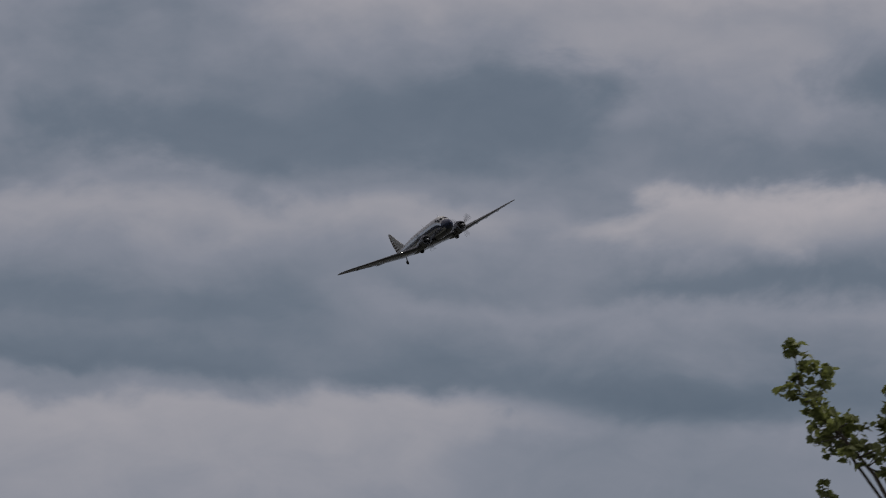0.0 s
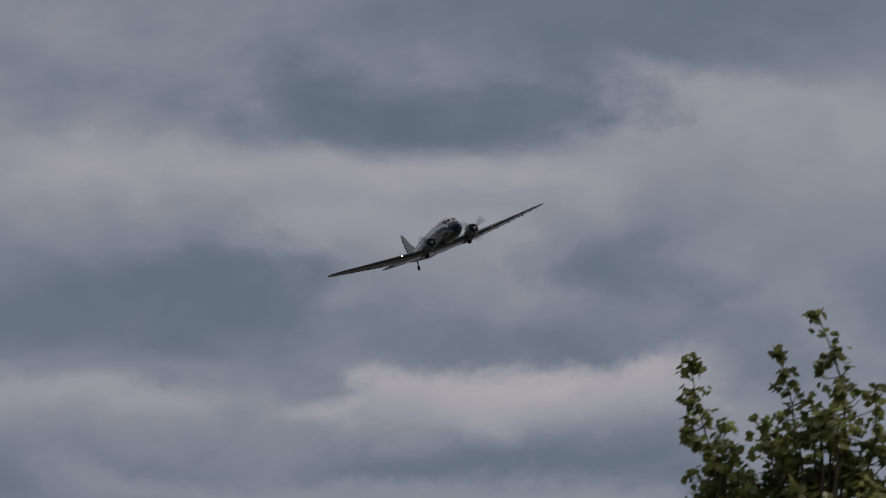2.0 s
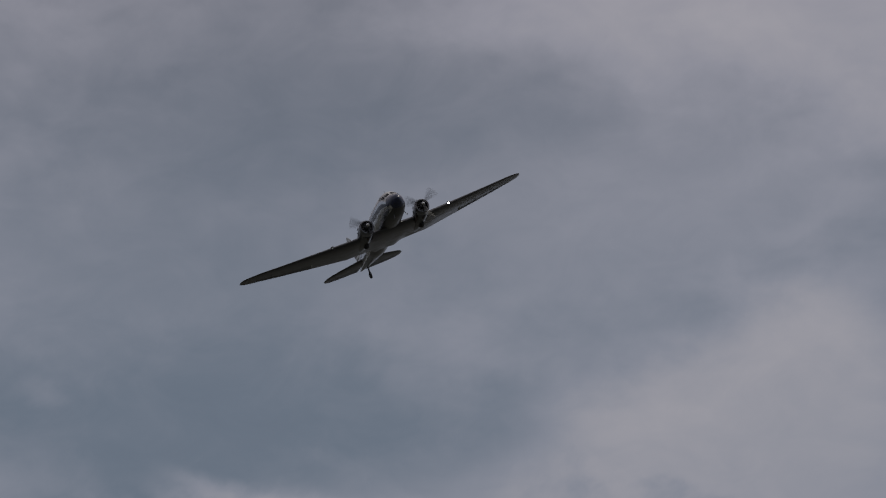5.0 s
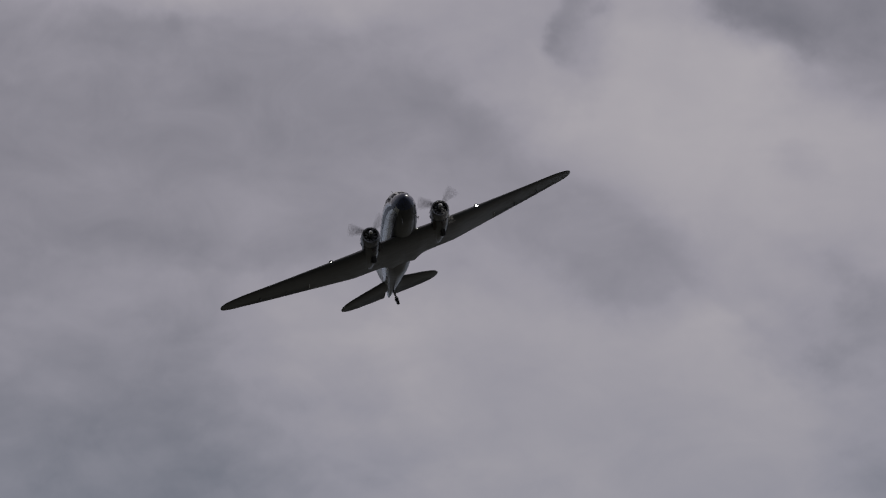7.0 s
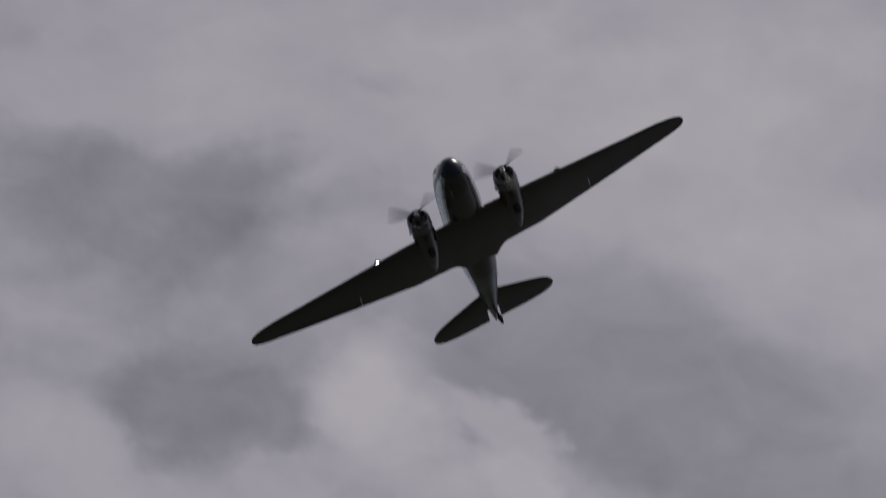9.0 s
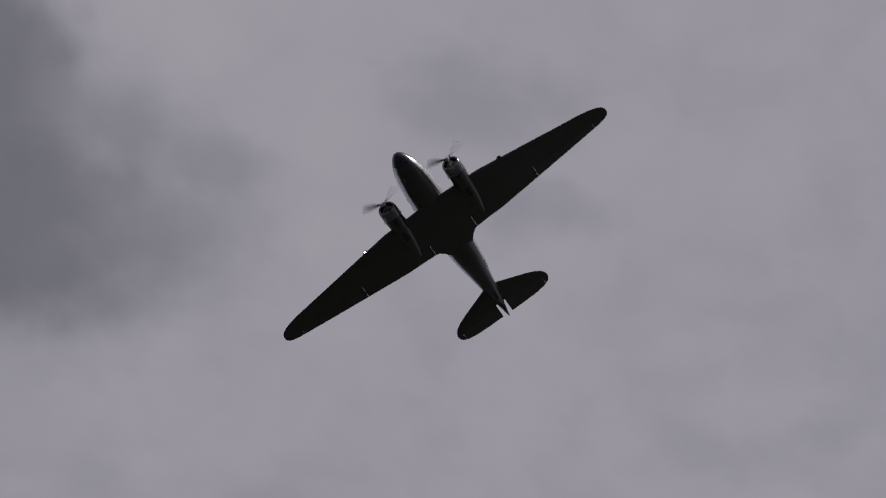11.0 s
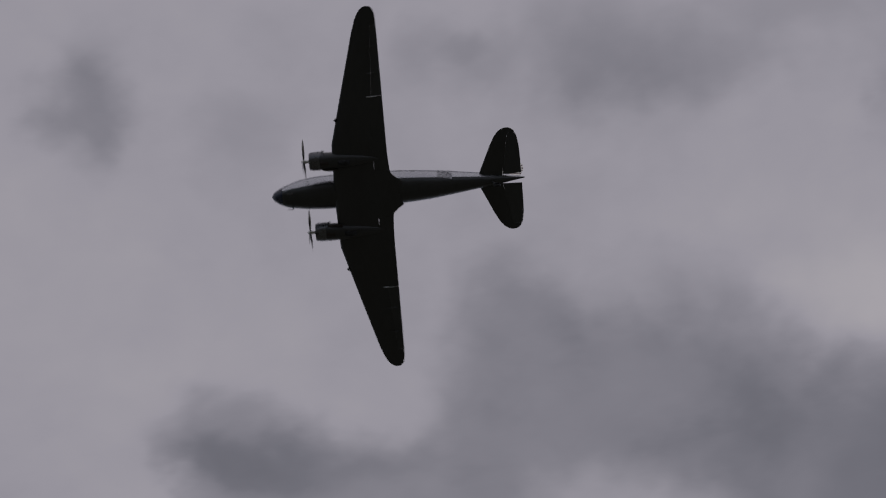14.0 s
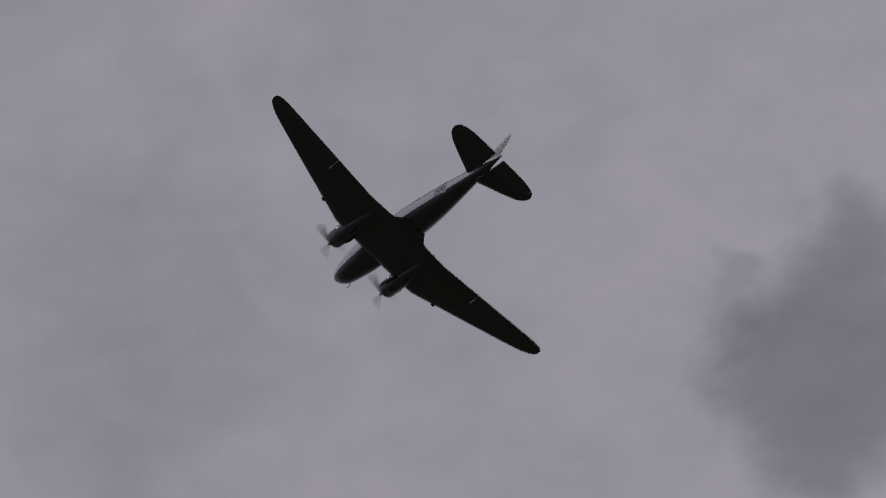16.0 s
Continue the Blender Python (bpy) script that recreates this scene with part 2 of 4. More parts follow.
        def done(value):
            g.links.new(value, go.inputs[0])

        return g, gi.outputs, op, vec, step, done

    common = [("Place", "Vector"), ("Centre", "Vector"), ("Along", "Vector"), ("Into", "Vector"), ("Edge", "Float"), ("Depth", "Float"), ("Near", "Float"), ("Far", "Float"), ("Soft", "Float"), ("Opacity", "Float"), ("Bow", "Float"), ("Below", "Float")]
    bank_group, i, op, vec, step, done = make_group("cloud_bank", common)
    off = vec("SUBTRACT", i["Place"], i["Centre"])
    along, into = vec("DOT_PRODUCT", off, i["Along"]), vec("DOT_PRODUCT", off, i["Into"])
    into = op("ADD", op("SUBTRACT", into, op("MULTIPLY", op("MULTIPLY", along, along), i["Bow"])), i["Edge"])
    top = step(into, op("MULTIPLY", i["Soft"], -1.0), i["Soft"])
    base = step(into, op("MULTIPLY", i["Depth"], 0.55), i["Depth"], 1.0, 0.0)
    ends = step(op("ADD", op("ABSOLUTE", along), op("MULTIPLY", i["Edge"], 0.35)), 0.55, 1.0, 1.0, 0.0)
    cover = op("MULTIPLY", op("MULTIPLY", op("MULTIPLY", top, base), ends), i["Opacity"])
    shade = step(into, 0.0, op("MULTIPLY", i["Depth"], 0.7), i["Near"], i["Far"], False)
    done(op("MULTIPLY_ADD", op("SUBTRACT", shade, i["Below"]), cover, i["Below"]))
    puff_group, i, op, vec, step, done = make_group("cloud_puff", common)
    off = vec("SUBTRACT", i["Place"], i["Centre"])
    along, into = vec("DOT_PRODUCT", off, i["Along"]), vec("DOT_PRODUCT", off, i["Into"])
    reach = op("SQRT", op("ADD", op("MULTIPLY", along, along), op("MULTIPLY", into, into)))
    cover = op("MULTIPLY", step(op("ADD", op("SUBTRACT", 1.0, reach), i["Edge"]), 0.0, i["Soft"]), i["Opacity"])
    shade = step(into, -1.0, 1.0, i["Near"], i["Far"], False)
    done(op("MULTIPLY_ADD", op("SUBTRACT", shade, i["Below"]), cover, i["Below"]))
    upper = [None]

    def lay(tree, a, e, angle, length, depth, near, far, soft_edge, rag, opacity, bow, scale):
        edge = math_node("MULTIPLY_ADD", billow, 1.3 * rag, math_node("MULTIPLY", crag, 0.9 * rag))
        if scale != 1:
            edge = math_node("DIVIDE", edge, scale)
        n = N("ShaderNodeGroup")
        n.node_tree = tree
        c, q = math.cos(radians(e)), radians(angle)
        n.inputs["Centre"].default_value = (a, e, 0)
        n.inputs["Along"].default_value = (c * math.cos(q) / length, math.sin(q) / length, 0)
        n.inputs["Into"].default_value = (c * math.sin(q) / scale, -math.cos(q) / scale, 0)
        L(edge, n.inputs["Edge"])
        for key, q in (("Depth", depth), ("Near", near), ("Far", far), ("Soft", soft_edge), ("Opacity", opacity), ("Bow", bow)):
            n.inputs[key].default_value = q
        L(sky_pos, n.inputs["Place"]), L(upper[0], n.inputs["Below"])
        upper[0] = n.outputs[0]

    def bank(a, e, angle, length, depth, near, far, soft_edge, rag, opacity, bow):
        lay(bank_group, a, e, angle, length, depth, near, far, soft_edge, rag, opacity, bow, 1)

    def puff(a, e, angle, rx, ry, near, far, soft_edge, rag, opacity):
        lay(puff_group, a, e, angle, rx, 1.0, near, far, soft_edge, rag, opacity, 0.0, ry)

    upper[0] = v
    puff(6.47, 17.91, 0, 5.74, 1.89, 0.25, 0.29, 0.95, 0.85, 0.80)
    puff(11.01, 18.30, 0, 3.44, 0.92, 0.52, 0.49, 1.05, 0.85, 0.70)
    puff(10.38, 18.56, 0, 4.02, 1.43, 0.45, 0.41, 1.05, 0.85, 0.70)
    bank(11.38, 16.58, 29, 3.02, 3.21, 0.75, 0.58, 0.49, 0.85, 0.90, 0.11)
    puff(11.97, 14.90, -20, 0.98, 0.34, 0.36, 0.41, 0.85, 0.85, 0.80)
    puff(7.93, 16.37, -10, 2.41, 0.98, 0.21, 0.21, 0.95, 0.85, 0.70)
    bank(8.62, 15.42, 3, 2.95, 2.41, 0.66, 0.46, 0.45, 0.85, 0.75, 0.06)
    bank(7.53, 15.27, 3, 1.86, 1.89, 0.59, 0.41, 0.36, 0.85, 0.80, 0.09)
    puff(5.91, 16.08, -4, 4.59, 1.38, 0.25, 0.11, 0.85, 0.85, 0.85)
    puff(3.94, 14.92, -6, 2.41, 0.63, 0.07, 0.03, 0.85, 0.68, 0.90)
    puff(4.89, 16.42, -10, 0.40, 0.29, 0.44, 0.38, 1.05, 0.85, 0.80)
    bank(7.75, 15.32, -7, 2.12, 1.89, 0.75, 0.51, 0.23, 0.85, 0.90, 0.11)
    puff(5.01, 15.08, 0, 1.89, 0.46, 0.14, 0.11, 0.85, 0.85, 0.85)
    bank(3.96, 14.62, 1, 3.30, 1.49, 0.72, 0.51, 0.19, 0.59, 0.90, 0.05)
    bank(2.95, 14.59, -4, 4.04, 2.35, 0.83, 0.09, 0.28, 0.85, 0.95, 0.11)
    puff(6.41, 13.40, 0, 1.15, 0.69, 0.29, 0.22, 1.05, 0.85, 0.60)
    puff(4.99, 13.81, 0, 1.49, 0.63, 0.48, 0.38, 1.15, 0.85, 0.70)
    bank(3.95, 13.95, -2, 1.93, 1.49, 0.80, 0.41, 0.26, 0.85, 0.80, 0.11)
    puff(-0.39, 12.87, -3, 3.56, 0.49, 0.14, 0.06, 0.95, 0.85, 0.80)
    bank(-1.35, 12.36, -1, 4.50, 1.72, 0.77, 0.10, 0.19, 0.68, 0.97, 0.09)
    puff(0.91, 11.12, -30, 1.32, 0.34, 0.49, 0.38, 1.05, 0.85, 0.70)
    puff(2.13, 13.24, 0, 1.21, 0.57, 0.11, 0.14, 0.95, 0.85, 0.85)
    puff(6.32, 13.32, 0, 1.26, 0.52, 0.22, 0.14, 0.95, 0.85, 0.80)
    puff(9.68, 13.18, 0, 1.49, 0.63, 0.25, 0.17, 0.95, 0.85, 0.80)
    bank(5.04, 12.48, 4, 2.79, 1.55, 0.89, 0.07, 0.18, 0.94, 0.98, 0.20)
    puff(5.34, 12.17, 4, 1.95, 0.55, 1.00, 0.79, 0.85, 0.85, 0.85)
    bank(-2.89, 11.12, -0, 3.17, 0.69, 0.34, 0.07, 0.31, 0.68, 0.90, 0.06)
    bank(3.42, 11.24, -3, 3.86, 1.32, 0.60, 0.06, 0.19, 0.77, 0.95, 0.07)
    bank(-2.53, 10.52, 0, 2.77, 0.52, 0.44, 0.30, 0.16, 0.51, 0.90, 0.06)
    bank(-1.27, 10.33, 1, 4.56, 1.72, 0.77, 0.56, 0.17, 0.68, 0.95, 0.07)
    puff(3.54, 10.28, -2, 2.07, 0.36, 0.11, 0.00, 0.75, 0.68, 0.95)
    bank(4.20, 9.90, -0, 3.28, 1.49, 0.40, 0.39, 0.17, 0.59, 0.90, 0.05)
    puff(6.94, 22.13, 0, 2.41, 1.89, 0.44, 0.38, 1.05, 0.85, 0.60)
    puff(7.61, 19.32, 0, 4.02, 1.32, 0.30, 0.18, 1.05, 0.68, 0.85)
    puff(12.82, 21.29, -20, 2.76, 1.32, 0.70, 0.56, 1.05, 0.85, 0.70)
    puff(9.53, 23.08, -10, 1.89, 0.69, 0.48, 0.42, 1.15, 0.85, 0.50)
    bank(14.05, 24.20, -2, 2.77, 1.21, 0.79, 0.62, 0.36, 1.02, 0.85, 0.00)
    puff(14.81, 22.11, -40, 0.86, 0.69, 0.32, 0.28, 0.95, 0.85, 0.80)
    bank(13.93, 23.19, -36, 1.94, 0.69, 0.64, 0.50, 0.23, 1.02, 0.60, 0.00)
    bank(13.24, 21.87, -32, 2.69, 1.89, 0.61, 0.50, 0.31, 0.68, 0.55, -0.06)
    bank(7.67, 24.69, 7, 2.93, 1.95, 0.36, 0.38, 0.49, 0.68, 0.90, 0.17)
    bank(11.94, 24.05, -32, 2.30, 1.72, 0.34, 0.38, 0.32, 0.85, 0.90, -0.11)
    puff(13.54, 24.74, -35, 1.49, 1.21, 0.76, 0.70, 0.85, 0.85, 0.80)
    puff(12.16, 25.33, 15, 0.55, 0.86, 0.40, 0.44, 1.15, 1.02, 0.80)
    puff(14.65, 23.79, -20, 0.52, 0.29, 0.45, 0.40, 0.95, 0.85, 0.70)
    puff(8.97, 25.79, -10, 2.41, 0.69, 0.66, 0.60, 1.05, 0.85, 0.60)
    puff(7.36, 26.40, -15, 0.86, 0.32, 0.48, 0.45, 1.05, 0.85, 0.70)
    bank(12.20, 26.26, 151, 4.58, 2.47, 0.27, 0.42, 0.30, 0.85, 0.90, 0.17)
    puff(8.76, 27.46, -25, 0.75, 0.52, 0.78, 0.72, 0.85, 1.10, 0.80)
    puff(10.51, 26.78, -30, 0.75, 0.24, 0.76, 0.70, 0.85, 1.02, 0.85)
    puff(15.16, 27.39, 0, 1.15, 0.63, 0.52, 0.46, 1.05, 0.85, 0.70)
    puff(6.81, 27.59, 0, 1.26, 0.57, 0.32, 0.30, 1.05, 0.94, 0.75)
    puff(5.89, 26.42, 0, 0.63, 0.80, 0.64, 0.60, 1.05, 1.02, 0.60)
    puff(5.16, 27.05, -10, 0.86, 0.75, 0.66, 0.62, 0.85, 1.19, 0.60)
    puff(6.68, 27.66, 0, 1.09, 0.43, 0.30, 0.28, 0.95, 0.85, 0.70)
    puff(6.03, 29.83, -10, 1.84, 0.57, 0.38, 0.36, 1.05, 0.85, 0.60)
    puff(12.53, 28.00, -15, 2.41, 0.92, 0.30, 0.30, 0.95, 0.85, 0.70)
    puff(10.25, 27.28, -32, 1.03, 0.26, 0.72, 0.66, 0.85, 1.02, 0.70)
    puff(10.41, 23.55, 0, 4.59, 0.86, 0.50, 0.48, 1.15, 0.85, 0.60)
    puff(13.80, 23.74, -10, 1.95, 0.69, 0.82, 0.70, 1.05, 1.02, 0.80)
    puff(-5.34, 42.54, -25, 3.21, 1.89, 0.22, 0.13, 0.70, 0.85, 0.90)
    puff(-1.29, 42.32, -20, 1.89, 0.63, 0.32, 0.26, 0.95, 0.85, 0.70)
    puff(-5.44, 46.22, 15, 0.52, 0.26, 0.38, 0.38, 1.05, 1.02, 0.80)
    puff(3.16, 42.74, -10, 1.09, 0.69, 0.36, 0.35, 1.05, 1.02, 0.70)
    puff(-8.03, 48.32, -8, 1.38, 0.34, 0.36, 0.36, 1.05, 1.27, 0.70)
    puff(-5.19, 48.04, 0, 0.52, 0.34, 0.37, 0.36, 1.05, 1.19, 0.70)
    puff(-1.04, 50.56, 0, 0.52, 0.63, 0.37, 0.37, 1.05, 1.02, 0.60)
    puff(-17.55, 49.16, -5, 1.84, 0.92, 0.31, 0.28, 0.60, 0.94, 0.85)
    puff(-11.34, 48.80, -5, 0.86, 0.37, 0.34, 0.32, 0.65, 1.02, 0.80)
    puff(-14.21, 53.20, 0, 2.76, 0.52, 0.34, 0.36, 1.05, 1.02, 0.60)
    puff(-19.83, 52.84, 0, 0.34, 0.23, 0.30, 0.32, 1.05, 1.02, 0.60)
    puff(-21.37, 47.98, 8, 1.89, 0.63, 0.35, 0.33, 0.65, 1.02, 0.50)
    puff(-19.13, 49.49, 30, 0.98, 1.15, 0.35, 0.33, 0.65, 1.02, 0.50)
    puff(-25.97, 51.90, -20, 0.80, 0.57, 0.36, 0.38, 1.05, 1.10, 0.70)
    puff(-23.55, 51.94, -10, 0.75, 0.63, 0.38, 0.40, 1.05, 1.10, 0.60)
    puff(-30.06, 45.76, -2, 1.66, 0.57, 0.31, 0.28, 0.60, 0.94, 0.80)
    puff(-40.15, 50.24, 0, 0.69, 0.46, 0.29, 0.29, 0.85, 0.94, 0.80)
    puff(-30.83, 45.69, -22, 1.21, 1.84, 0.24, 0.24, 0.55, 1.02, 0.88)
    puff(-32.22, 46.81, 0, 0.34, 0.23, 0.34, 0.34, 0.95, 1.02, 0.70)
    puff(-12.83, 47.99, 18, 1.43, 2.18, 0.20, 0.16, 0.47, 0.77, 0.85)
    v = math_node("MULTIPLY_ADD", math_node("MULTIPLY", wisps, calm[1]), 0.20, upper[0])

    def ramp(stops):
        r = N("ShaderNodeValToRGB")
        r.color_ramp.interpolation = "LINEAR"
        while len(r.color_ramp.elements) < len(stops):
            r.color_ramp.elements.new(0.5)
        for elem, (p, c) in zip(r.color_ramp.elements, stops):
            elem.position, elem.color = p, (*c, 1)
        L(v, r.inputs[0])
        return r.outputs[0]

    low_colour = ramp([(0.0, (0.100, 0.128, 0.168)), (0.22, (0.138, 0.165, 0.208)), (0.5, (0.228, 0.240, 0.286)), (0.78, (0.352, 0.338, 0.366)), (1.0, (0.480, 0.438, 0.450))])
    high_colour = ramp([(0.0, (0.100, 0.098, 0.114)), (0.2, (0.165, 0.160, 0.184)), (0.5, (0.322, 0.304, 0.342)), (1.0, (0.475, 0.444, 0.456))])
    mix = N("ShaderNodeMix")
    mix.data_type = "RGBA"
    L(up, mix.inputs[0]), L(low_colour, mix.inputs[6]), L(high_colour, mix.inputs[7])
    clouds = N("ShaderNodeBackground")
    L(mix.outputs[2], clouds.inputs[0])
    sky = N("ShaderNodeTexSky")
    sky.sky_type, sky.sun_disc = "NISHITA", False
    sky.sun_elevation, sky.sun_rotation = radians(SUN_EL), radians(SUN_AZ)
    clear = N("ShaderNodeBackground")
    clear.inputs[1].default_value = 0.08
    L(sky.outputs[0], clear.inputs[0])
    both = N("ShaderNodeMixShader")
    both.inputs[0].default_value = 0.94
    L(clear.outputs[0], both.inputs[1]), L(clouds.outputs[0], both.inputs[2])
    L(both.outputs[0], N("ShaderNodeOutputWorld").inputs[0])


make_world()
sun = new("sun", bpy.data.lights.new("sun", "SUN"))
sun.data.energy, sun.data.angle, sun.data.color = 1.7, radians(12), (1.0, 0.95, 0.87)
_s, _e = radians(SUN_AZ), radians(SUN_EL)
sun.matrix_world = look((400 * math.sin(_s) * math.cos(_e), 400 * math.cos(_s) * math.cos(_e), 400 * math.sin(_e)), (0, 0, 0))


# ---- materials ----
def material(name, colour, rough=0.5, metal=0.0, vary=0.12, scale=6.0, bump=0.0, stretch=(1, 1, 1), emit=0.0, random_object=0.0, random_island=0.0, coat=0.0, alpha=1.0):
    m = bpy.data.materials.new(name)
    m.use_nodes = True
    nt = m.node_tree
    b = nt.nodes["Principled BSDF"]
    N, L = nt.nodes.new, nt.links.new
    coord = N("ShaderNodeTexCoord")
    mapping = N("ShaderNodeMapping")
    mapping.inputs["Scale"].default_value = stretch
    L(coord.outputs["Object"], mapping.inputs[0])
    big, small = N("ShaderNodeTexNoise"), N("ShaderNodeTexNoise")
    big.inputs["Scale"].default_value, small.inputs["Scale"].default_value = scale * 0.12, scale
    big.inputs["Detail"].default_value, small.inputs["Detail"].default_value = 3, 5
    L(mapping.outputs[0], big.inputs[0]), L(mapping.outputs[0], small.inputs[0])
    add = N("ShaderNodeMath")
    add.operation = "ADD"
    L(big.outputs["Fac"], add.inputs[0]), L(small.outputs["Fac"], add.inputs[1])
    rng = N("ShaderNodeMapRange")
    for k, v in enumerate((0.6, 1.4, 1 - vary, 1 + vary)):
        rng.inputs[k + 1].default_value = v
    L(add.outputs[0], rng.inputs[0])
    value = rng.outputs[0]
    for amount, node, sock in ((random_object, "ShaderNodeObjectInfo", "Random"), (random_island, "ShaderNodeNewGeometry", "Random Per Island")):
        if amount:
            src = N(node)
            r2 = N("ShaderNodeMapRange")
            for k, v in enumerate((0, 1, 1 - amount, 1 + amount)):
                r2.inputs[k + 1].default_value = v
            L(src.outputs[sock], r2.inputs[0])
            mul = N("ShaderNodeMath")
            mul.operation = "MULTIPLY"
            L(value, mul.inputs[0]), L(r2.outputs[0], mul.inputs[1])
            value = mul.outputs[0]
    col = N("ShaderNodeVectorMath")
    col.operation = "SCALE"
    col.inputs[0].default_value = colour
    L(value, col.inputs["Scale"])
    L(col.outputs[0], b.inputs["Base Color"])
    b.inputs["Metallic"].default_value = metal
    rr = N("ShaderNodeMapRange")
    for k, v in enumerate((0.3, 0.7, max(0.02, rough * 0.8), min(1, rough * 1.2))):
        rr.inputs[k + 1].default_value = v
    L(small.outputs["Fac"], rr.inputs[0]), L(rr.outputs[0], b.inputs["Roughness"])
    b.inputs["Coat Weight"].default_value = coat
    b.inputs["Alpha"].default_value = alpha
    if bump:
        bp = N("ShaderNodeBump")
        bp.inputs["Strength"].default_value, bp.inputs["Distance"].default_value = bump, 0.02
        L(small.outputs["Fac"], bp.inputs["Height"]), L(bp.outputs[0], b.inputs["Normal"])
    if emit:
        b.inputs["Emission Color"].default_value, b.inputs["Emission Strength"].default_value = (*colour, 1), emit
    return m


ALU = material("polished_aluminium", (0.56, 0.57, 0.59), 0.26, 1.0, 0.10, 2.0, 0.0, (0.6, 2.0, 1.5))
# aluminium again, with the shade of the undersides put into its colour
ALU_SHADED = material("shade_darkened_skin", (0.040, 0.041, 0.042), 0.36, 0.25, 0.16, 2.0, 0.0, (2.0, 0.5, 1.0), coat=0.35)
COWL = material("darkened_cowling_metal", (0.17, 0.172, 0.18), 0.30, 0.9, 0.18, 5.0)
FABRIC = material("doped_fabric", (0.055, 0.057, 0.058), 0.5, 0.1, 0.12, 4.0)
STRIPE = material("bright_white_stripe_paint", (0.70, 0.69, 0.66), 0.35, 0.0, 0.05, 3.0, 0.0, coat=0.3)
WHITE = material("white_paint", (0.52, 0.51, 0.48), 0.35, 0.0, 0.06, 3.0, 0.0, coat=0.3)
NAVY = material("navy_paint", (0.012, 0.018, 0.045), 0.3, 0.0, 0.15, 3.0, 0.0, coat=0.4)
BLACK = material("matt_black_paint", (0.010, 0.010, 0.012), 0.55, 0.0, 0.2, 5.0)
RED = material("dark_red_paint", (0.035, 0.008, 0.010), 0.4, 0.0, 0.12, 4.0)
GLASS = material("dark_cabin_glass", (0.015, 0.018, 0.022), 0.06, 0.0, 0.1, 2.0, coat=0.5)
RUBBER = material("tyre_rubber", (0.016, 0.016, 0.017), 0.75, 0.0, 0.2, 12.0, 0.2)
STEEL = material("oily_engine_steel", (0.10, 0.10, 0.10), 0.42, 0.9, 0.25, 9.0, 0.1)
HUB = material("bright_hub_metal", (0.66, 0.66, 0.64), 0.3, 1.0, 0.1, 8.0)
SOOT = material("sooty_exhaust_steel", (0.06, 0.05, 0.045), 0.7, 0.6, 0.3, 8.0, 0.1)
LAMP = material("lit_landing_lamp", (1.0, 0.98, 0.93), 0.3, 0.0, 0.0, 3.0, emit=9.0)
LEAF = material("maple_leaf", (0.165, 0.185, 0.062), 0.45, 0.0, 0.18, 3.0, 0.05, random_object=0.35, random_island=0.35)
BARK = material("grey_brown_bark", (0.085, 0.068, 0.05), 0.85, 0.0, 0.3, 9.0, 0.6, (1, 1, 0.25))
_nt = LEAF.node_tree
_b, _t, _m = _nt.nodes["Principled BSDF"], _nt.nodes.new("ShaderNodeBsdfTranslucent"), _nt.nodes.new("ShaderNodeMixShader")
_nt.links.new(_b.inputs["Base Color"].links[0].from_socket, _t.inputs["Color"])
_m.inputs[0].default_value = 0.5
_nt.links.new(_b.outputs[0], _m.inputs[1]), _nt.links.new(_t.outputs[0], _m.inputs[2])
_nt.links.new(_m.outputs[0], _nt.nodes["Material Output"].inputs[0])
GRASS = material("mown_grass", (0.040, 0.041, 0.033), 0.95, 0.0, 0.3, 1.5, 0.4)


# ---- mesh helpers ----
def finish(name, bm, mats, parent=None, label="", smooth=True):
    bmesh.ops.recalc_face_normals(bm, faces=bm.faces[:])
    me = bpy.data.meshes.new(name)
    bm.to_mesh(me)
    bm.free()
    for m in mats if isinstance(mats, (list, tuple)) else [mats]:
        me.materials.append(m)
    if smooth:
        me.shade_smooth()
        me.set_sharp_from_angle(angle=radians(38))
    ob = new(name, me)
    if parent:
        ob.parent = parent
    if label:
        ob["label"] = label
    return ob


def part(name, bm, mat, parent, label="", smooth=True):
    return finish(name, bm, mat, parent, label, smooth)


def loft(rings, closed=True, caps=True):
    """A skin over rings of points, all of one length."""
    bm = bmesh.new()
    rows = [[bm.verts.new(p) for p in ring] for ring in rings]
    n = len(rows[0])
    for a, b in zip(rows, rows[1:]):
        for k in range(n if closed else n - 1):
            bm.faces.new((a[k], a[(k + 1) % n], b[(k + 1) % n], b[k]))
    if caps:
        bm.faces.new(rows[0]), bm.faces.new(rows[-1][::-1])
    return bm


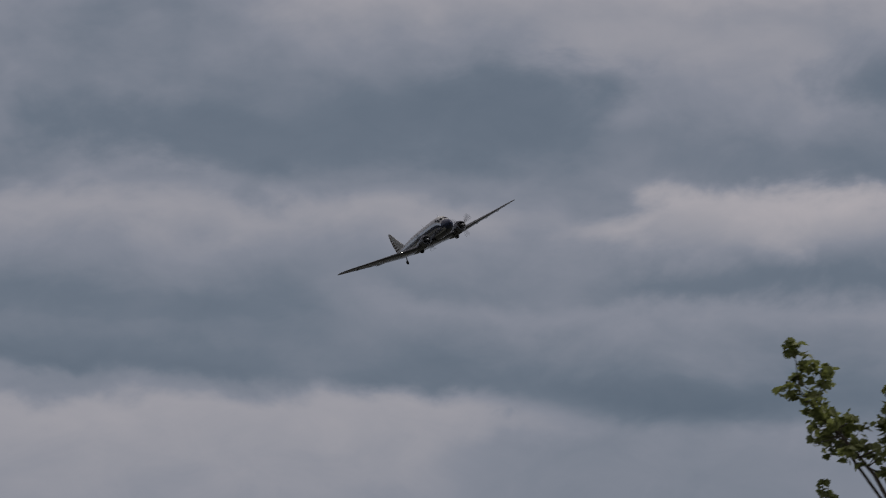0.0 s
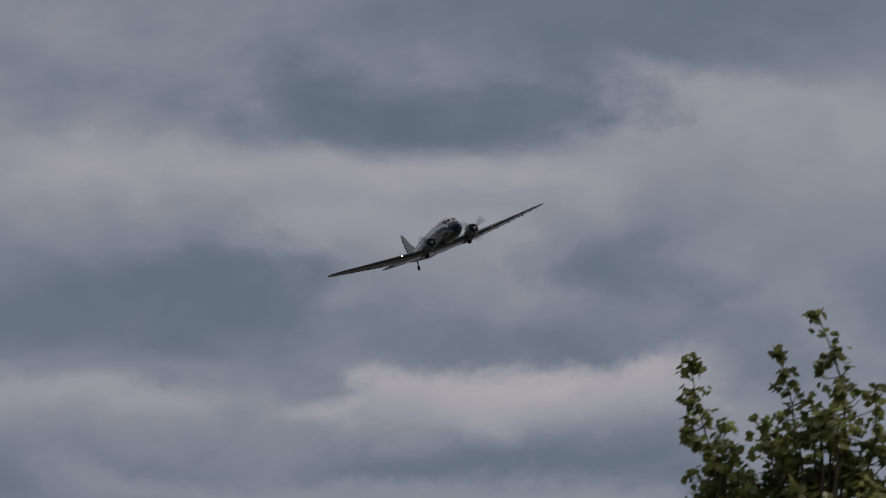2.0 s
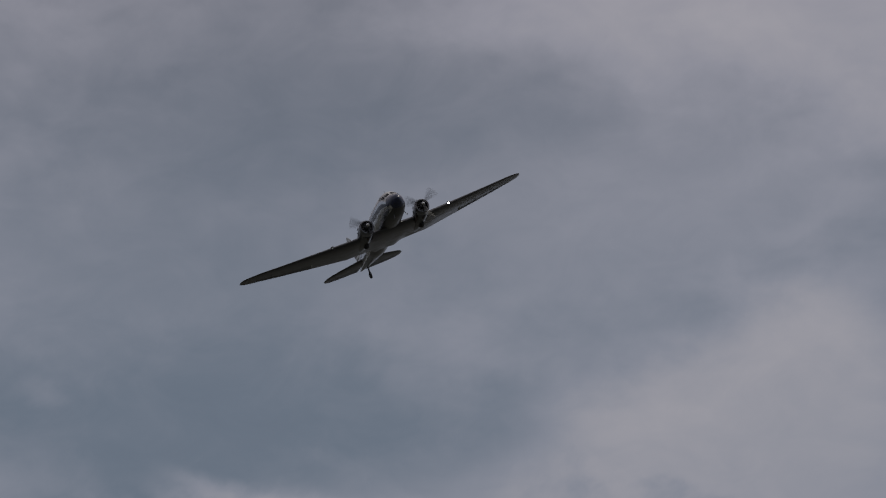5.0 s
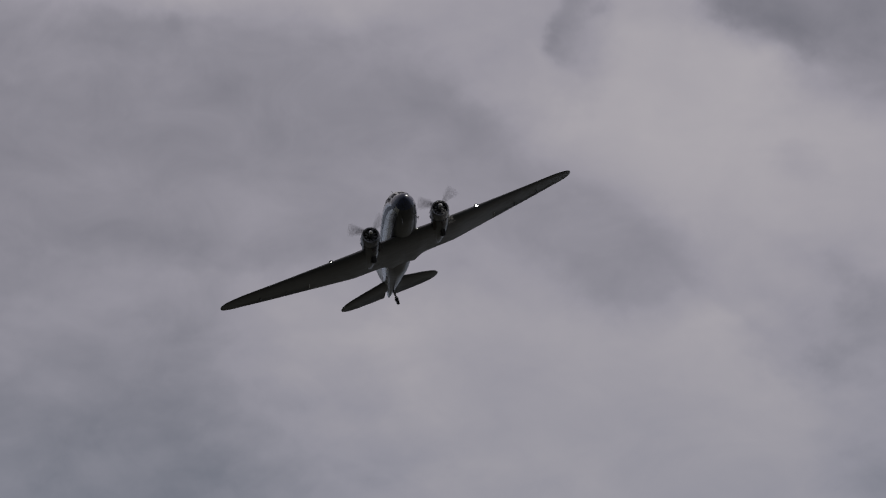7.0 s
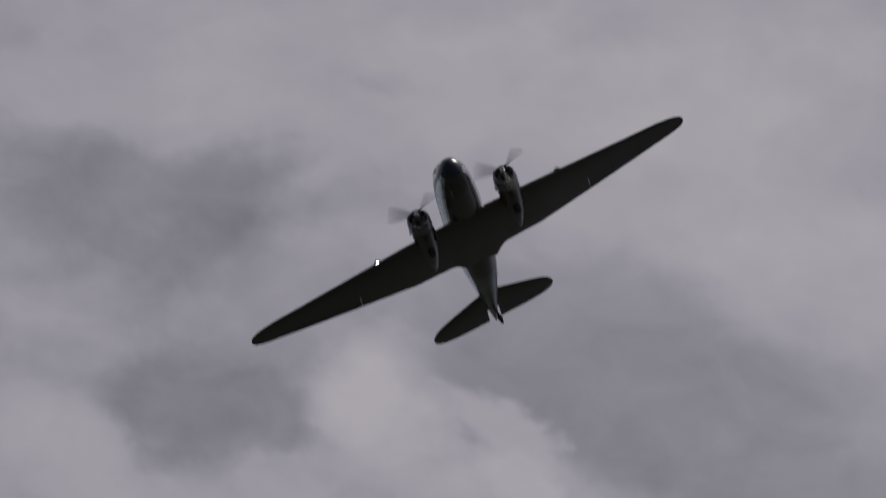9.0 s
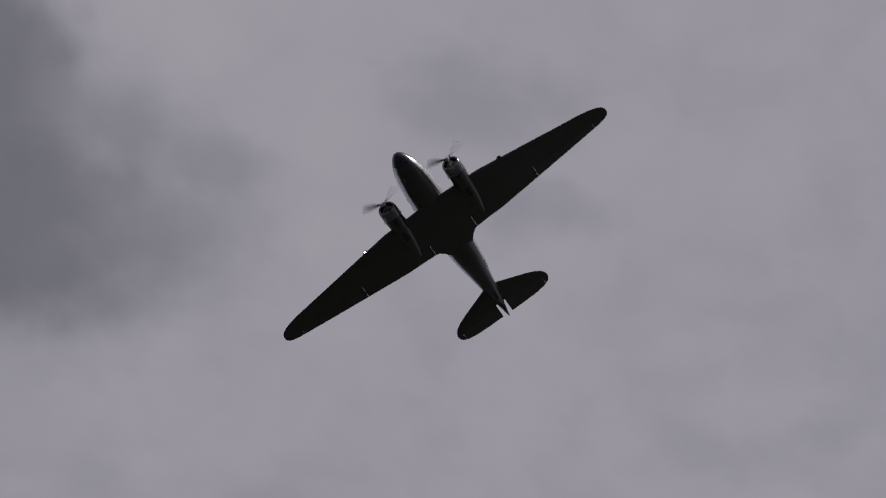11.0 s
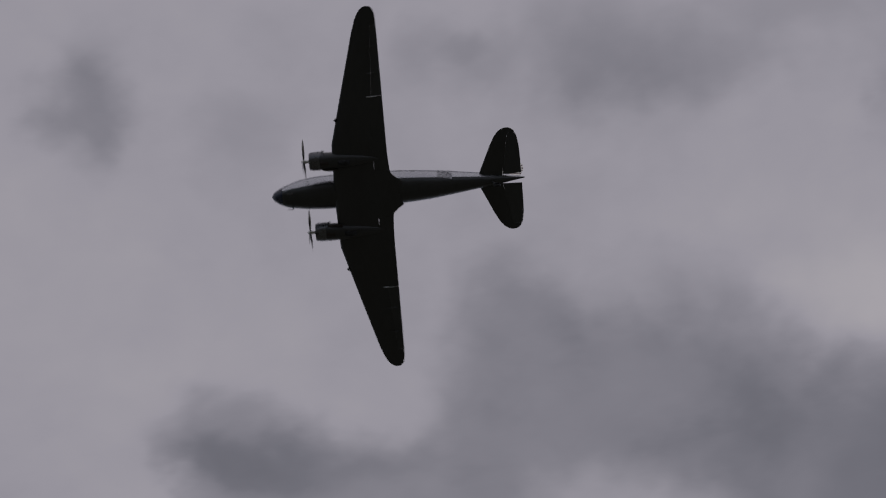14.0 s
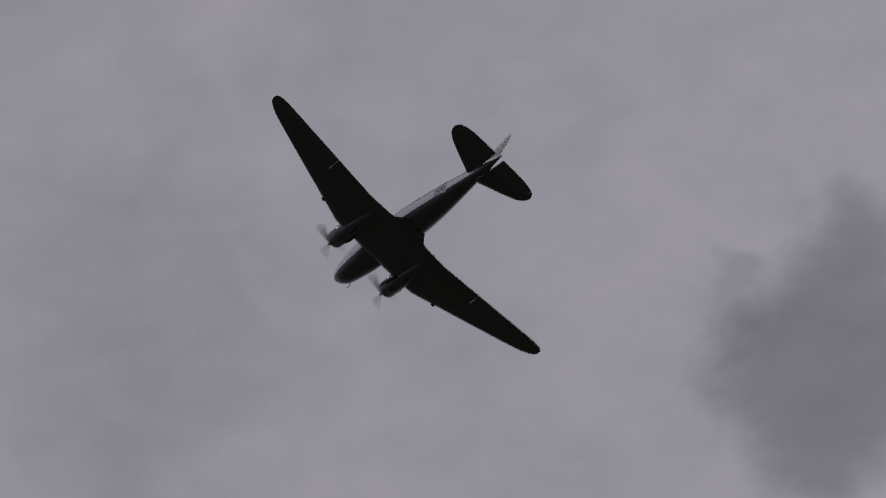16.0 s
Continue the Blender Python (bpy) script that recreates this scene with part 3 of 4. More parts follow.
def smooth_table(table, x):
    """Values between the rows of a table (first column falling), by a monotone-ish cubic."""
    xs = [-r[0] for r in table]
    q = min(max(-x, xs[0]), xs[-1])
    k = max(0, min(len(xs) - 2, sum(1 for a in xs if a <= q) - 1))
    f = (q - xs[k]) / (xs[k + 1] - xs[k])

    def slope(i, c):
        if i == 0 or i == len(xs) - 1:
            j = 0 if i == 0 else len(xs) - 2
            return (table[j + 1][c] - table[j][c]) / (xs[j + 1] - xs[j])
        a = (table[i][c] - table[i - 1][c]) / (xs[i] - xs[i - 1])
        b = (table[i + 1][c] - table[i][c]) / (xs[i + 1] - xs[i])
        return 0 if a * b <= 0 else 2 * a * b / (a + b)

    out = []
    for c in range(1, len(table[0])):
        h = xs[k + 1] - xs[k]
        p0, p1, m0, m1 = table[k][c], table[k + 1][c], slope(k, c) * h, slope(k + 1, c) * h
        out.append((2 * f**3 - 3 * f**2 + 1) * p0 + (f**3 - 2 * f**2 + f) * m0 + (-2 * f**3 + 3 * f**2) * p1 + (f**3 - f**2) * m1)
    return out


def revolve(profile, axis_y=0.0, axis_z=0.0, seg=28, caps=True):
    """A body round a line along x: profile of (x, radius)."""
    return loft([[(x, axis_y + r * math.sin(2 * math.pi * k / seg), axis_z + r * math.cos(2 * math.pi * k / seg)) for k in range(seg)] for x, r in profile], caps=caps)


def tube(points, radii, seg=8):
    rings = []
    for k, p in enumerate(points):
        a, b = Vector(points[max(0, k - 1)]), Vector(points[min(len(points) - 1, k + 1)])
        d = (b - a).normalized()
        u = d.orthogonal().normalized()
        w = d.cross(u)
        rings.append([Vector(p) + radii[k] * (u * math.cos(2 * math.pi * j / seg) + w * math.sin(2 * math.pi * j / seg)) for j in range(seg)])
    return loft(rings)


def airfoil(c0, c1, thick, camber, n=12):
    """Closed outline of the part of a wing section from c0 to c1 of the chord: (fraction, height as a share of the chord)."""
    def half(x):
        return 5 * thick * (0.2969 * math.sqrt(x) - 0.126 * x - 0.3516 * x * x + 0.2843 * x**3 - 0.1036 * x**4)

    def mid(x):
        p = 0.4
        return camber / p**2 * (2 * p * x - x * x) if x < p else camber / (1 - p)**2 * (1 - 2 * p + 2 * p * x - x * x)

    xs = [c0 + (c1 - c0) * (1 - math.cos(math.pi * k / n)) / 2 for k in range(n + 1)]
    if c0 > 0:
        xs = [c0 + (c1 - c0) * k / n for k in range(n + 1)]
    upper = [(x, mid(x) + half(x) + 0.0015) for x in xs]
    lower = [(x, mid(x) - half(x) - 0.0015) for x in xs]
    return upper[::-1] + (lower[1:] if c0 == 0 else lower)


# ---- the airliner: x forward, y to its left, z up, the nose at the origin ----
BODY = [  # x, half width, top, bottom
    (0.02, 0.03, -0.14, -0.20), (-0.10, 0.24, 0.06, -0.42), (-0.35, 0.46, 0.26, -0.66), (-0.80, 0.70, 0.46, -0.92), (-1.30, 0.88, 0.66, -1.10),
    (-1.75, 0.98, 1.05, -1.20), (-2.20, 1.06, 1.32, -1.27), (-3.0, 1.17, 1.45, -1.28), (-4.2, 1.25, 1.48, -1.25), (-6.5, 1.28, 1.48, -1.18),
    (-9.0, 1.26, 1.47, -1.18), (-11.5, 1.10, 1.42, -1.10), (-14.0, 0.80, 1.27, -0.72), (-16.5, 0.46, 1.04, -0.26), (-18.3, 0.19, 0.78, 0.10), (-19.15, 0.04, 0.50, 0.30)]


def body_point(x, angle, out=0.0):
    """A point of the hull; angle 0 is the top, 90 degrees its left side."""
    w, top, bottom = smooth_table(BODY, x)
    c, h = (top + bottom) / 2, (top - bottom) / 2
    s, k = math.sin(angle), math.cos(angle)
    p = 0.92
    y = (w + out) * math.copysign(abs(s)**p, s)
    z = c + (h + out) * math.copysign(abs(k)**p, k)
    return (x, y, z)


def body_side(x, z, side, out=0.0):
    w, top, bottom = smooth_table(BODY, x)
    c, h = (top + bottom) / 2, (top - bottom) / 2
    k = min(1, max(-1, (z - c) / h))
    a = math.acos(math.copysign(abs(k)**(1 / 0.92), k))
    return body_point(x, a * side, out)


WING = [  # y, leading edge x, trailing edge x, thickness share, height of the chord line
    (0.0, -4.78, -9.6, 0.15, -1.11), (0.95, -4.78, -9.95, 0.14, -1.11), (1.25, -4.78, -9.5, 0.15, -1.11), (1.6, -4.80, -9.15, 0.155, -1.11), (2.1, -4.82, -9.03, 0.155, -1.11),
    (4.1, -4.88, -9.0, 0.15, -1.11), (5.9, -5.34, -8.99, 0.14, -0.89), (8.0, -5.88, -8.98, 0.125, -0.63), (10.5, -6.53, -8.96, 0.11, -0.32),
    (12.6, -7.08, -8.94, 0.10, -0.04), (13.4, -7.34, -8.92, 0.095, 0.05), (13.9, -7.58, -8.86, 0.09, 0.11), (14.2, -7.80, -8.76, 0.085, 0.145), (14.36, -8.00, -8.62, 0.08, 0.165), (14.42, -8.18, -8.46, 0.08, 0.17)]


def wing_at(y):
    for a, b in zip(WING, WING[1:]):
        if y <= b[0]:
            f = (y - a[0]) / (b[0] - a[0])
            return [p + (q - p) * f for p, q in zip(a, b)]
    return list(WING[-1])


def panel(table_at, ys, c0, c1, side, camber=0.018, shrink=0.0, tilt=0.035):
    rings = []
    for y in ys:
        _, le, te, th, z = table_at(y)
        ch = le - te
        rings.append([(le - f * ch, side * y, z + h * ch * (1 - shrink) + tilt * (0.4 - f) * ch) for f, h in airfoil(c0, c1, th, camber)])
    return loft(rings)


TAIL = [(0.0, -15.55, -19.0, 0.10, 0.33), (0.5, -15.7, -18.9, 0.10, 0.33), (1.5, -16.15, -18.92, 0.095, 0.33), (2.7, -16.68, -18.88, 0.09, 0.33), (3.4, -17.05, -18.76, 0.085, 0.33),
        (3.8, -17.38, -18.58, 0.08, 0.33), (3.97, -17.65, -18.38, 0.075, 0.33), (4.05, -17.88, -18.16, 0.075, 0.33)]


def tail_at(y):
    for a, b in zip(TAIL, TAIL[1:]):
        if y <= b[0]:
            f = (y - a[0]) / (b[0] - a[0])
            return [p + (q - p) * f for p, q in zip(a, b)]
    return list(TAIL[-1])


FIN = [(0.35, -14.6, -18.7, 0.07), (0.9, -15.15, -18.83, 0.075), (1.4, -15.85, -18.88, 0.08), (2.0, -16.60, -19.02, 0.085), (2.6, -17.20, -19.03, 0.085),
       (3.05, -17.60, -19.00, 0.08), (3.40, -17.95, -18.96, 0.075), (3.64, -18.25, -18.86, 0.07), (3.72, -18.45, -18.72, 0.07)]


def fin_at(z):
    for a, b in zip(FIN, FIN[1:]):
        if z <= b[0]:
            f = (z - a[0]) / (b[0] - a[0])
            return [p + (q - p) * f for p, q in zip(a, b)]
    return list(FIN[-1])


def fin_panel(zs, c0, c1):
    rings = []
    for z in zs:
        _, le, te, th = fin_at(z)
        ch = le - te
        rings.append([(le - f * ch, h * ch, z) for f, h in airfoil(c0, c1, th, 0.0)])
    return loft(rings)


def build_fuselage(plane):
    xs = [0.02, -0.03, -0.1, -0.2, -0.35, -0.55, -0.8, -1.05, -1.3, -1.5, -1.75, -2.0, -2.2, -2.6]
    x = -3.0
    while x > -19.0:
        xs.append(x)
        x -= 0.45
    xs.append(-19.15)
    seg = 48
    bm = loft([[body_point(x, 2 * math.pi * k / seg) for k in range(seg)] for x in xs])
    for f in bm.faces:
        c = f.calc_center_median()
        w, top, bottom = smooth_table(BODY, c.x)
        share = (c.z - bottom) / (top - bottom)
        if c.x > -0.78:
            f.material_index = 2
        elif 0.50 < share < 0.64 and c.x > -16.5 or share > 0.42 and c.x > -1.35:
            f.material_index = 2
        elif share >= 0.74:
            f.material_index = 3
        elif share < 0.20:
            # belly shade painted on: lowest fifth of the hull in the dark skin
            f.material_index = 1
    hull = part("fuselage", bm, [ALU, ALU_SHADED, NAVY, WHITE], plane, "polished aluminium hull with a navy stripe, navy nose, white roof and painted belly shade")
    # cabin windows
    for side in (1, -1):
        for k in range(7):
            x = -4.6 - 1.02 * k
            bm = bmesh.new()
            ring = []
            for j in range(16):
                a = 2 * math.pi * j / 16
                u, v = math.cos(a), math.sin(a)
                u, v = math.copysign(abs(u)**0.5, u) * 0.23, math.copysign(abs(v)**0.5, v) * 0.18
                ring.append((x + u, 0.36 + v))
            rows = [[bm.verts.new(body_side(px, pz, side, o)) for px, pz in ring] for o in (-0.03, 0.012)]
            for j in range(16):
                bm.faces.new((rows[0][j], rows[0][(j + 1) % 16], rows[1][(j + 1) % 16], rows[1][j]))
            bm.faces.new(rows[1])
            part("cabin_window", bm, GLASS, hull, smooth=False)
    # windscreen and side panes
    for side in (1, -1):
        for x0, x1, a0, a1 in ((-1.42, -1.74, 5, 31), (-1.58, -1.98, 36, 53), (-2.08, -2.5, 41, 55)):
            bm = bmesh.new()
            grid = [[bm.verts.new(body_point(x0 + (x1 - x0) * i / 4, radians(a0 + (a1 - a0) * j / 4) * side, 0.014)) for j in range(5)] for i in range(5)]
            for i in range(4):
                for j in range(4):
                    bm.faces.new((grid[i][j], grid[i + 1][j], grid[i + 1][j + 1], grid[i][j + 1]))
            bmesh.ops.solidify(bm, geom=bm.faces[:], thickness=0.02)
            part("windscreen_pane", bm, GLASS, hull)
    # passenger door on the left, far aft
    bm = bmesh.new()
    grid = [[bm.verts.new(body_side(-12.6 - 1.1 * i / 5, -0.55 + 1.5 * j / 6, 1, 0.012)) for j in range(7)] for i in range(6)]
    for i in range(5):
        for j in range(6):
            bm.faces.new((grid[i][j], grid[i + 1][j], grid[i + 1][j + 1], grid[i][j + 1]))
    bmesh.ops.solidify(bm, geom=bm.faces[:], thickness=0.02)
    part("cabin_door", bm, ALU, hull)
    # probes and aerials
    for p, q, r in (((-1.6, 0.5, -1.08), (-1.6, 0.62, -1.55), 0.03), ((-1.6, -0.5, -1.08), (-1.6, -0.62, -1.55), 0.03), ((-2.6, 0, 1.38), (-2.75, 0, 1.75), 0.015), ((-8.0, 0, 1.45), (-8.2, 0, 1.85), 0.02)):
        part("aerial_mast", tube([p, tuple((a + b) / 2 for a, b in zip(p, q)), q], [r, r, r * 0.7]), STEEL, hull)
    for side in (0.62, -0.62):
        part("pitot_tube", tube([(-1.66, side, -1.53), (-1.4, side, -1.54), (-1.18, side, -1.54)], [0.03, 0.03, 0.015]), STEEL, hull)


def build_wings(plane):
    for side in (1, -1):
        ys = [0.0, 0.5, 0.95, 1.1, 1.25, 1.4, 1.6, 1.85, 2.1, 3.0, 4.1, 5.0, 5.9, 7.0, 8.0, 9.2, 10.5, 11.6, 12.6, 13.0, 13.4, 13.65, 13.9, 14.05, 14.2, 14.28, 14.36, 14.42]
        inner = [y for y in ys if y <= 1.85]
        mid = [y for y in ys if 1.85 <= y <= 13.0]
        outer = [y for y in ys if y >= 13.0]
        # the whole wing is dark: shade of its underside is in the colour
        wing = part("wing", panel(wing_at, mid, 0, 0.74, side), ALU_SHADED, plane, "tapered aluminium wing, coloured dark all over for the shade underneath")
        part("wing_root", panel(wing_at, inner, 0, 1, side), ALU_SHADED, wing)
        part("wing_tip", panel(wing_at, outer, 0, 1, side), ALU_SHADED, wing)
        part("flap", panel(wing_at, [1.86, 3.0, 4.1, 5.9, 7.61], 0.7405, 1, side, shrink=0.01), ALU_SHADED, wing)
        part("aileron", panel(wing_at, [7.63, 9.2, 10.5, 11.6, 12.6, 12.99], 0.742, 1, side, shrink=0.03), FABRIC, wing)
        for y in (7.62, 9.4, 11.4):
            _, le, te, th, z = wing_at(y)
            x = le + (te - le) * 0.74
            part("hinge_bracket", tube([(x + 0.35, side * y, z - 0.13), (x, side * y, z - 0.16), (x - 0.5, side * y, z - 0.10)], [0.02, 0.03, 0.012], 6), HUB if y < 8 else STEEL, wing)
        # landing lamp in the leading edge: a glowing disc, tilted away to look unlit
        _, le, te, th, z = wing_at(5.95)
        part("lamp_recess", revolve([(le + 0.02, 0.19), (le + 0.05, 0.19), (le + 0.05, 0.15), (le - 0.05, 0.14)], side * 5.95, z + 0.06, 18), BLACK, wing)
        bm = revolve([(0.0, 0.005), (0.008, 0.08), (-0.004, 0.09), (-0.02, 0.09)], 0, 0, 18)
        for f in bm.faces:
            f.material_index = 0 if f.calc_center_median().x > -0.003 else 1
        lamp = part("landing_lamp", bm, [LAMP, BLACK], wing, "bright round landing lamp")
        lamp.location = (le + 0.075, side * 5.95, z + 0.06)
        lamps.append(lamp)
        # static wicks and navigation lamp
        part("navigation_lamp", revolve([(-7.72, 0.01), (-7.78, 0.05), (-7.9, 0.06), (-8.0, 0.02)], side * 14.06, 0.16, 10), GLASS, wing)


def build_tail(plane):
    for side in (1, -1):
        zs = [0.0, 0.5, 1.0, 1.5, 2.1, 2.7, 3.1, 3.4, 3.6, 3.8, 3.9, 3.97, 4.05]
        # tailplane halves get the same painted underside shade
        stab = part("tailplane", panel(tail_at, [y for y in zs if y <= 3.6], 0, 0.56, side, 0.0, tilt=0.0), ALU_SHADED, plane, "rounded aluminium tailplane half")
        part("tailplane_tip", panel(tail_at, [y for y in zs if y >= 3.6], 0, 1, side, 0.0, tilt=0.0), ALU_SHADED, stab)
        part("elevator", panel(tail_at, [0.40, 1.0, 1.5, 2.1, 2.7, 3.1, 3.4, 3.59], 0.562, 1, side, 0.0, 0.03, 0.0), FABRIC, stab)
        for y in (1.6, 3.0):
            part("elevator_hinge", tube([(-17.2, side * y, 0.30), (-17.5, side * y, 0.28), (-17.75, side * y, 0.33)], [0.015, 0.03, 0.012], 6), HUB, stab)
    fin = part("fin", fin_panel([0.35, 0.65, 0.9, 1.15, 1.4, 1.7, 2.0, 2.3, 2.6, 2.85, 3.05, 3.2], 0, 0.60), WHITE, plane, "off-white upright fin")
    part("fin_cap", fin_panel([3.2, 3.3, 3.40, 3.52, 3.64, 3.72], 0, 1), WHITE, fin)
    rudder = part("rudder", fin_panel([0.72, 1.15, 1.7, 2.3, 2.85, 3.19], 0.6005, 0.62), WHITE, plane, "rudder with dark red and white stripes")
    n = 13
    for k in range(n):
        z0, z1 = 0.72 + 2.47 * k / n, 0.72 + 2.47 * (k + 1) / n
        part("rudder_stripe", fin_panel([z0, (z0 + z1) / 2, z1], 0.6202, 1), RED if k % 2 == 0 else STRIPE, rudder)
    # tail cone, fixed tail wheel
    part("tail_cone", revolve([(-18.6, 0.16), (-18.95, 0.10), (-19.1, 0.03)], 0, 0.42, 12), ALU, plane)
    gear = part("tail_wheel_leg", tube([(-16.7, 0, -0.2), (-16.85, 0, -0.62), (-17.05, 0, -0.80)], [0.09, 0.08, 0.06]), STEEL, plane, "extended tail wheel leg")
    for y in (0.12, -0.12):
        part("fork", tube([(-16.9, y * 0.4, -0.7), (-17.0, y, -0.85), (-17.08, y, -1.02)], [0.04, 0.035, 0.03], 6), STEEL, gear)
    bm = loft([[(-17.08 + r * math.cos(2 * math.pi * k / 24), y, -1.02 + r * math.sin(2 * math.pi * k / 24)) for k in range(24)] for y, r in ((-0.085, 0.18), (-0.08, 0.24), (-0.04, 0.275), (0.04, 0.275), (0.08, 0.24), (0.085, 0.18))])
    tyre = part("tyre", bm, RUBBER, gear)
    bm = loft([[(-17.08 + r * math.cos(2 * math.pi * k / 16), y, -1.02 + r * math.sin(2 * math.pi * k / 16)) for k in range(16)] for y, r in ((-0.10, 0.05), (-0.095, 0.15), (0.095, 0.15), (0.10, 0.05))])
    part("rim", bm, STEEL, gear)


def blade_mesh():
    rings = []
    for r, c, th, twist in ((0.12, 0.13, 0.11, 62), (0.35, 0.17, 0.09, 52), (0.7, 0.26, 0.055, 42), (1.05, 0.29, 0.04, 34), (1.4, 0.26, 0.03, 27), (1.62, 0.19, 0.02, 23), (1.73, 0.09, 0.012, 22), (1.755, 0.03, 0.008, 22)):
        a = radians(90 - twist)
        ring = []
        for k in range(10):
            q = 2 * math.pi * k / 10
            u, v = c / 2 * math.cos(q), th / 2 * math.sin(q)
            ring.append((u * math.cos(a) * 1.0 + v * math.sin(a), u * math.sin(a) - v * math.cos(a), r))
        rings.append(ring)
    return loft(rings)


def build_engines(plane):
    cz = -0.80
    blade = cyl = None
    for side in (1, -1):
        cy = side * 2.83
        table = [(-3.9, 0.62, -0.28, -1.56), (-4.4, 0.66, -0.26, -1.60), (-5.2, 0.64, -0.34, -1.62), (-6.2, 0.56, -0.50, -1.60), (-7.2, 0.42, -0.62, -1.50), (-8.2, 0.22, -0.74, -1.30), (-8.9, 0.04, -0.86, -1.06)]
        rings = []
        for k in range(22):
            x = -3.9 - 5.0 * k / 21
            w, top, bot = smooth_table(table, x)
            c, h = (top + bot) / 2, (top - bot) / 2
            rings.append([(x, cy + w * math.sin(2 * math.pi * j / 28), c + h * math.cos(2 * math.pi * j / 28)) for j in range(28)])
        # nacelle colour holds underside shade as well
        nacelle = part("nacelle", loft(rings), ALU_SHADED, plane, "aluminium engine nacelle on the wing")
        # cowling: a rolled ring, open at the front
        bm = revolve([(-3.15, 0.50), (-3.08, 0.56), (-3.09, 0.62), (-3.18, 0.67), (-3.4, 0.70), (-3.8, 0.71), (-4.15, 0.69), (-4.16, 0.64), (-3.7, 0.62), (-3.3, 0.56)], cy, cz, 36, caps=False)
        cowl = part("cowling", bm, COWL, nacelle, "dark metal cowling ring")
        for k in range(10):
            a = 2 * math.pi * (k + 0.5) / 10
            bm = bmesh.new()
            pts = [[bm.verts.new((x, cy + r * math.sin(a + s), cz + r * math.cos(a + s))) for s in (-0.2, 0, 0.2)] for x, r in ((-4.0, 0.71), (-4.22, 0.755))]
            for j in range(2):
                bm.faces.new((pts[0][j], pts[0][j + 1], pts[1][j + 1], pts[1][j]))
            bmesh.ops.solidify(bm, geom=bm.faces[:], thickness=0.015)
            part("cowl_flap", bm, COWL, cowl)
        engine = part("engine_crankcase", revolve([(-3.0, 0.10), (-3.1, 0.2), (-3.3, 0.26), (-3.6, 0.28)], cy, cz, 20), STEEL, nacelle)
        part("firewall", revolve([(-3.62, 0.61), (-3.66, 0.61)], cy, cz, 28), SOOT, nacelle)
        for k in range(9):
            a = 2 * math.pi * k / 9
            if cyl is None:
                bm = tube([(0, 0, 0.22), (0, 0, 0.30), (0, 0, 0.42), (0, 0, 0.50), (0, 0, 0.53)], [0.10, 0.125, 0.125, 0.11, 0.06], 10)
                ob = part("engine_cylinder", bm, STEEL, engine)
                cyl = ob.data
            else:
                ob = new("engine_cylinder", cyl)
                ob.parent = engine
            ob.matrix_basis = pose(-3.42, cy, cz, math.degrees(a))
        # intakes, exhaust, half-sunk main wheel
        part("carburettor_scoop", loft([[(x, cy + 0.20 * math.sin(2 * math.pi * j / 12) * s, cz + 0.68 + 0.13 * math.cos(2 * math.pi * j / 12) * s) for j in range(12)] for x, s in ((-3.55, 0.7), (-3.6, 1.0), (-4.3, 1.0), (-4.9, 0.5))]), COWL, nacelle)
        part("oil_cooler_scoop", loft([[(x, cy + 0.20 * math.sin(2 * math.pi * j / 12) * s, cz - 0.70 + 0.12 * math.cos(2 * math.pi * j / 12) * s) for j in range(12)] for x, s in ((-3.95, 0.8), (-4.0, 1.0), (-4.5, 1.0), (-5.1, 0.4))]), SOOT, nacelle)
        part("exhaust_pipe", tube([(-4.1, cy - side * 0.55, cz - 0.42), (-4.6, cy - side * 0.60, cz - 0.52), (-5.2, cy - side * 0.58, cz - 0.60)], [0.11, 0.12, 0.10]), SOOT, nacelle)
        wx, wz = -5.75, -1.42
        bm = loft([[(wx + r * math.cos(2 * math.pi * k / 28), cy + y, wz + r * math.sin(2 * math.pi * k / 28)) for k in range(28)] for y, r in ((-0.19, 0.30), (-0.18, 0.42), (-0.10, 0.50), (0.10, 0.50), (0.18, 0.42), (0.19, 0.30))])
        part("main_tyre", bm, RUBBER, nacelle, "black main tyre half sunk in its bay")
        bm = loft([[(wx + r * math.cos(2 * math.pi * k / 20), cy + y, wz + r * math.sin(2 * math.pi * k / 20)) for k in range(20)] for y, r in ((-0.205, 0.05), (-0.20, 0.26), (0.20, 0.26), (0.205, 0.05))])
        part("main_rim", bm, STEEL, nacelle)
        # propeller, turning about x
        prop = part("propeller", revolve([(0.22, 0.015), (0.2, 0.06), (0.12, 0.09), (0.06, 0.15), (-0.06, 0.16), (-0.2, 0.12), (-0.36, 0.10)], 0, 0, 18), HUB, plane, "three-bladed propeller with a bright hub")
        prop.matrix_basis = pose(-2.66, cy, cz)
        for k in range(3):
            if blade is None:
                ob = part("blade", blade_mesh(), BLACK, prop, "matt black blade")
                blade = ob.data
            else:
                ob = new("blade", blade)
                ob.parent = prop
                ob["label"] = "matt black blade"
            ob.matrix_basis = pose(0, 0, 0, 120 * k)
        props.append((prop, cy, cz))


lamps, props = [], []
airliner = tagged(new("propeller_airliner"), "vintage polished aluminium twin-propeller airliner banking in flight", "airplane")
build_fuselage(airliner)
build_wings(airliner)
build_tail(airliner)
build_engines(airliner)


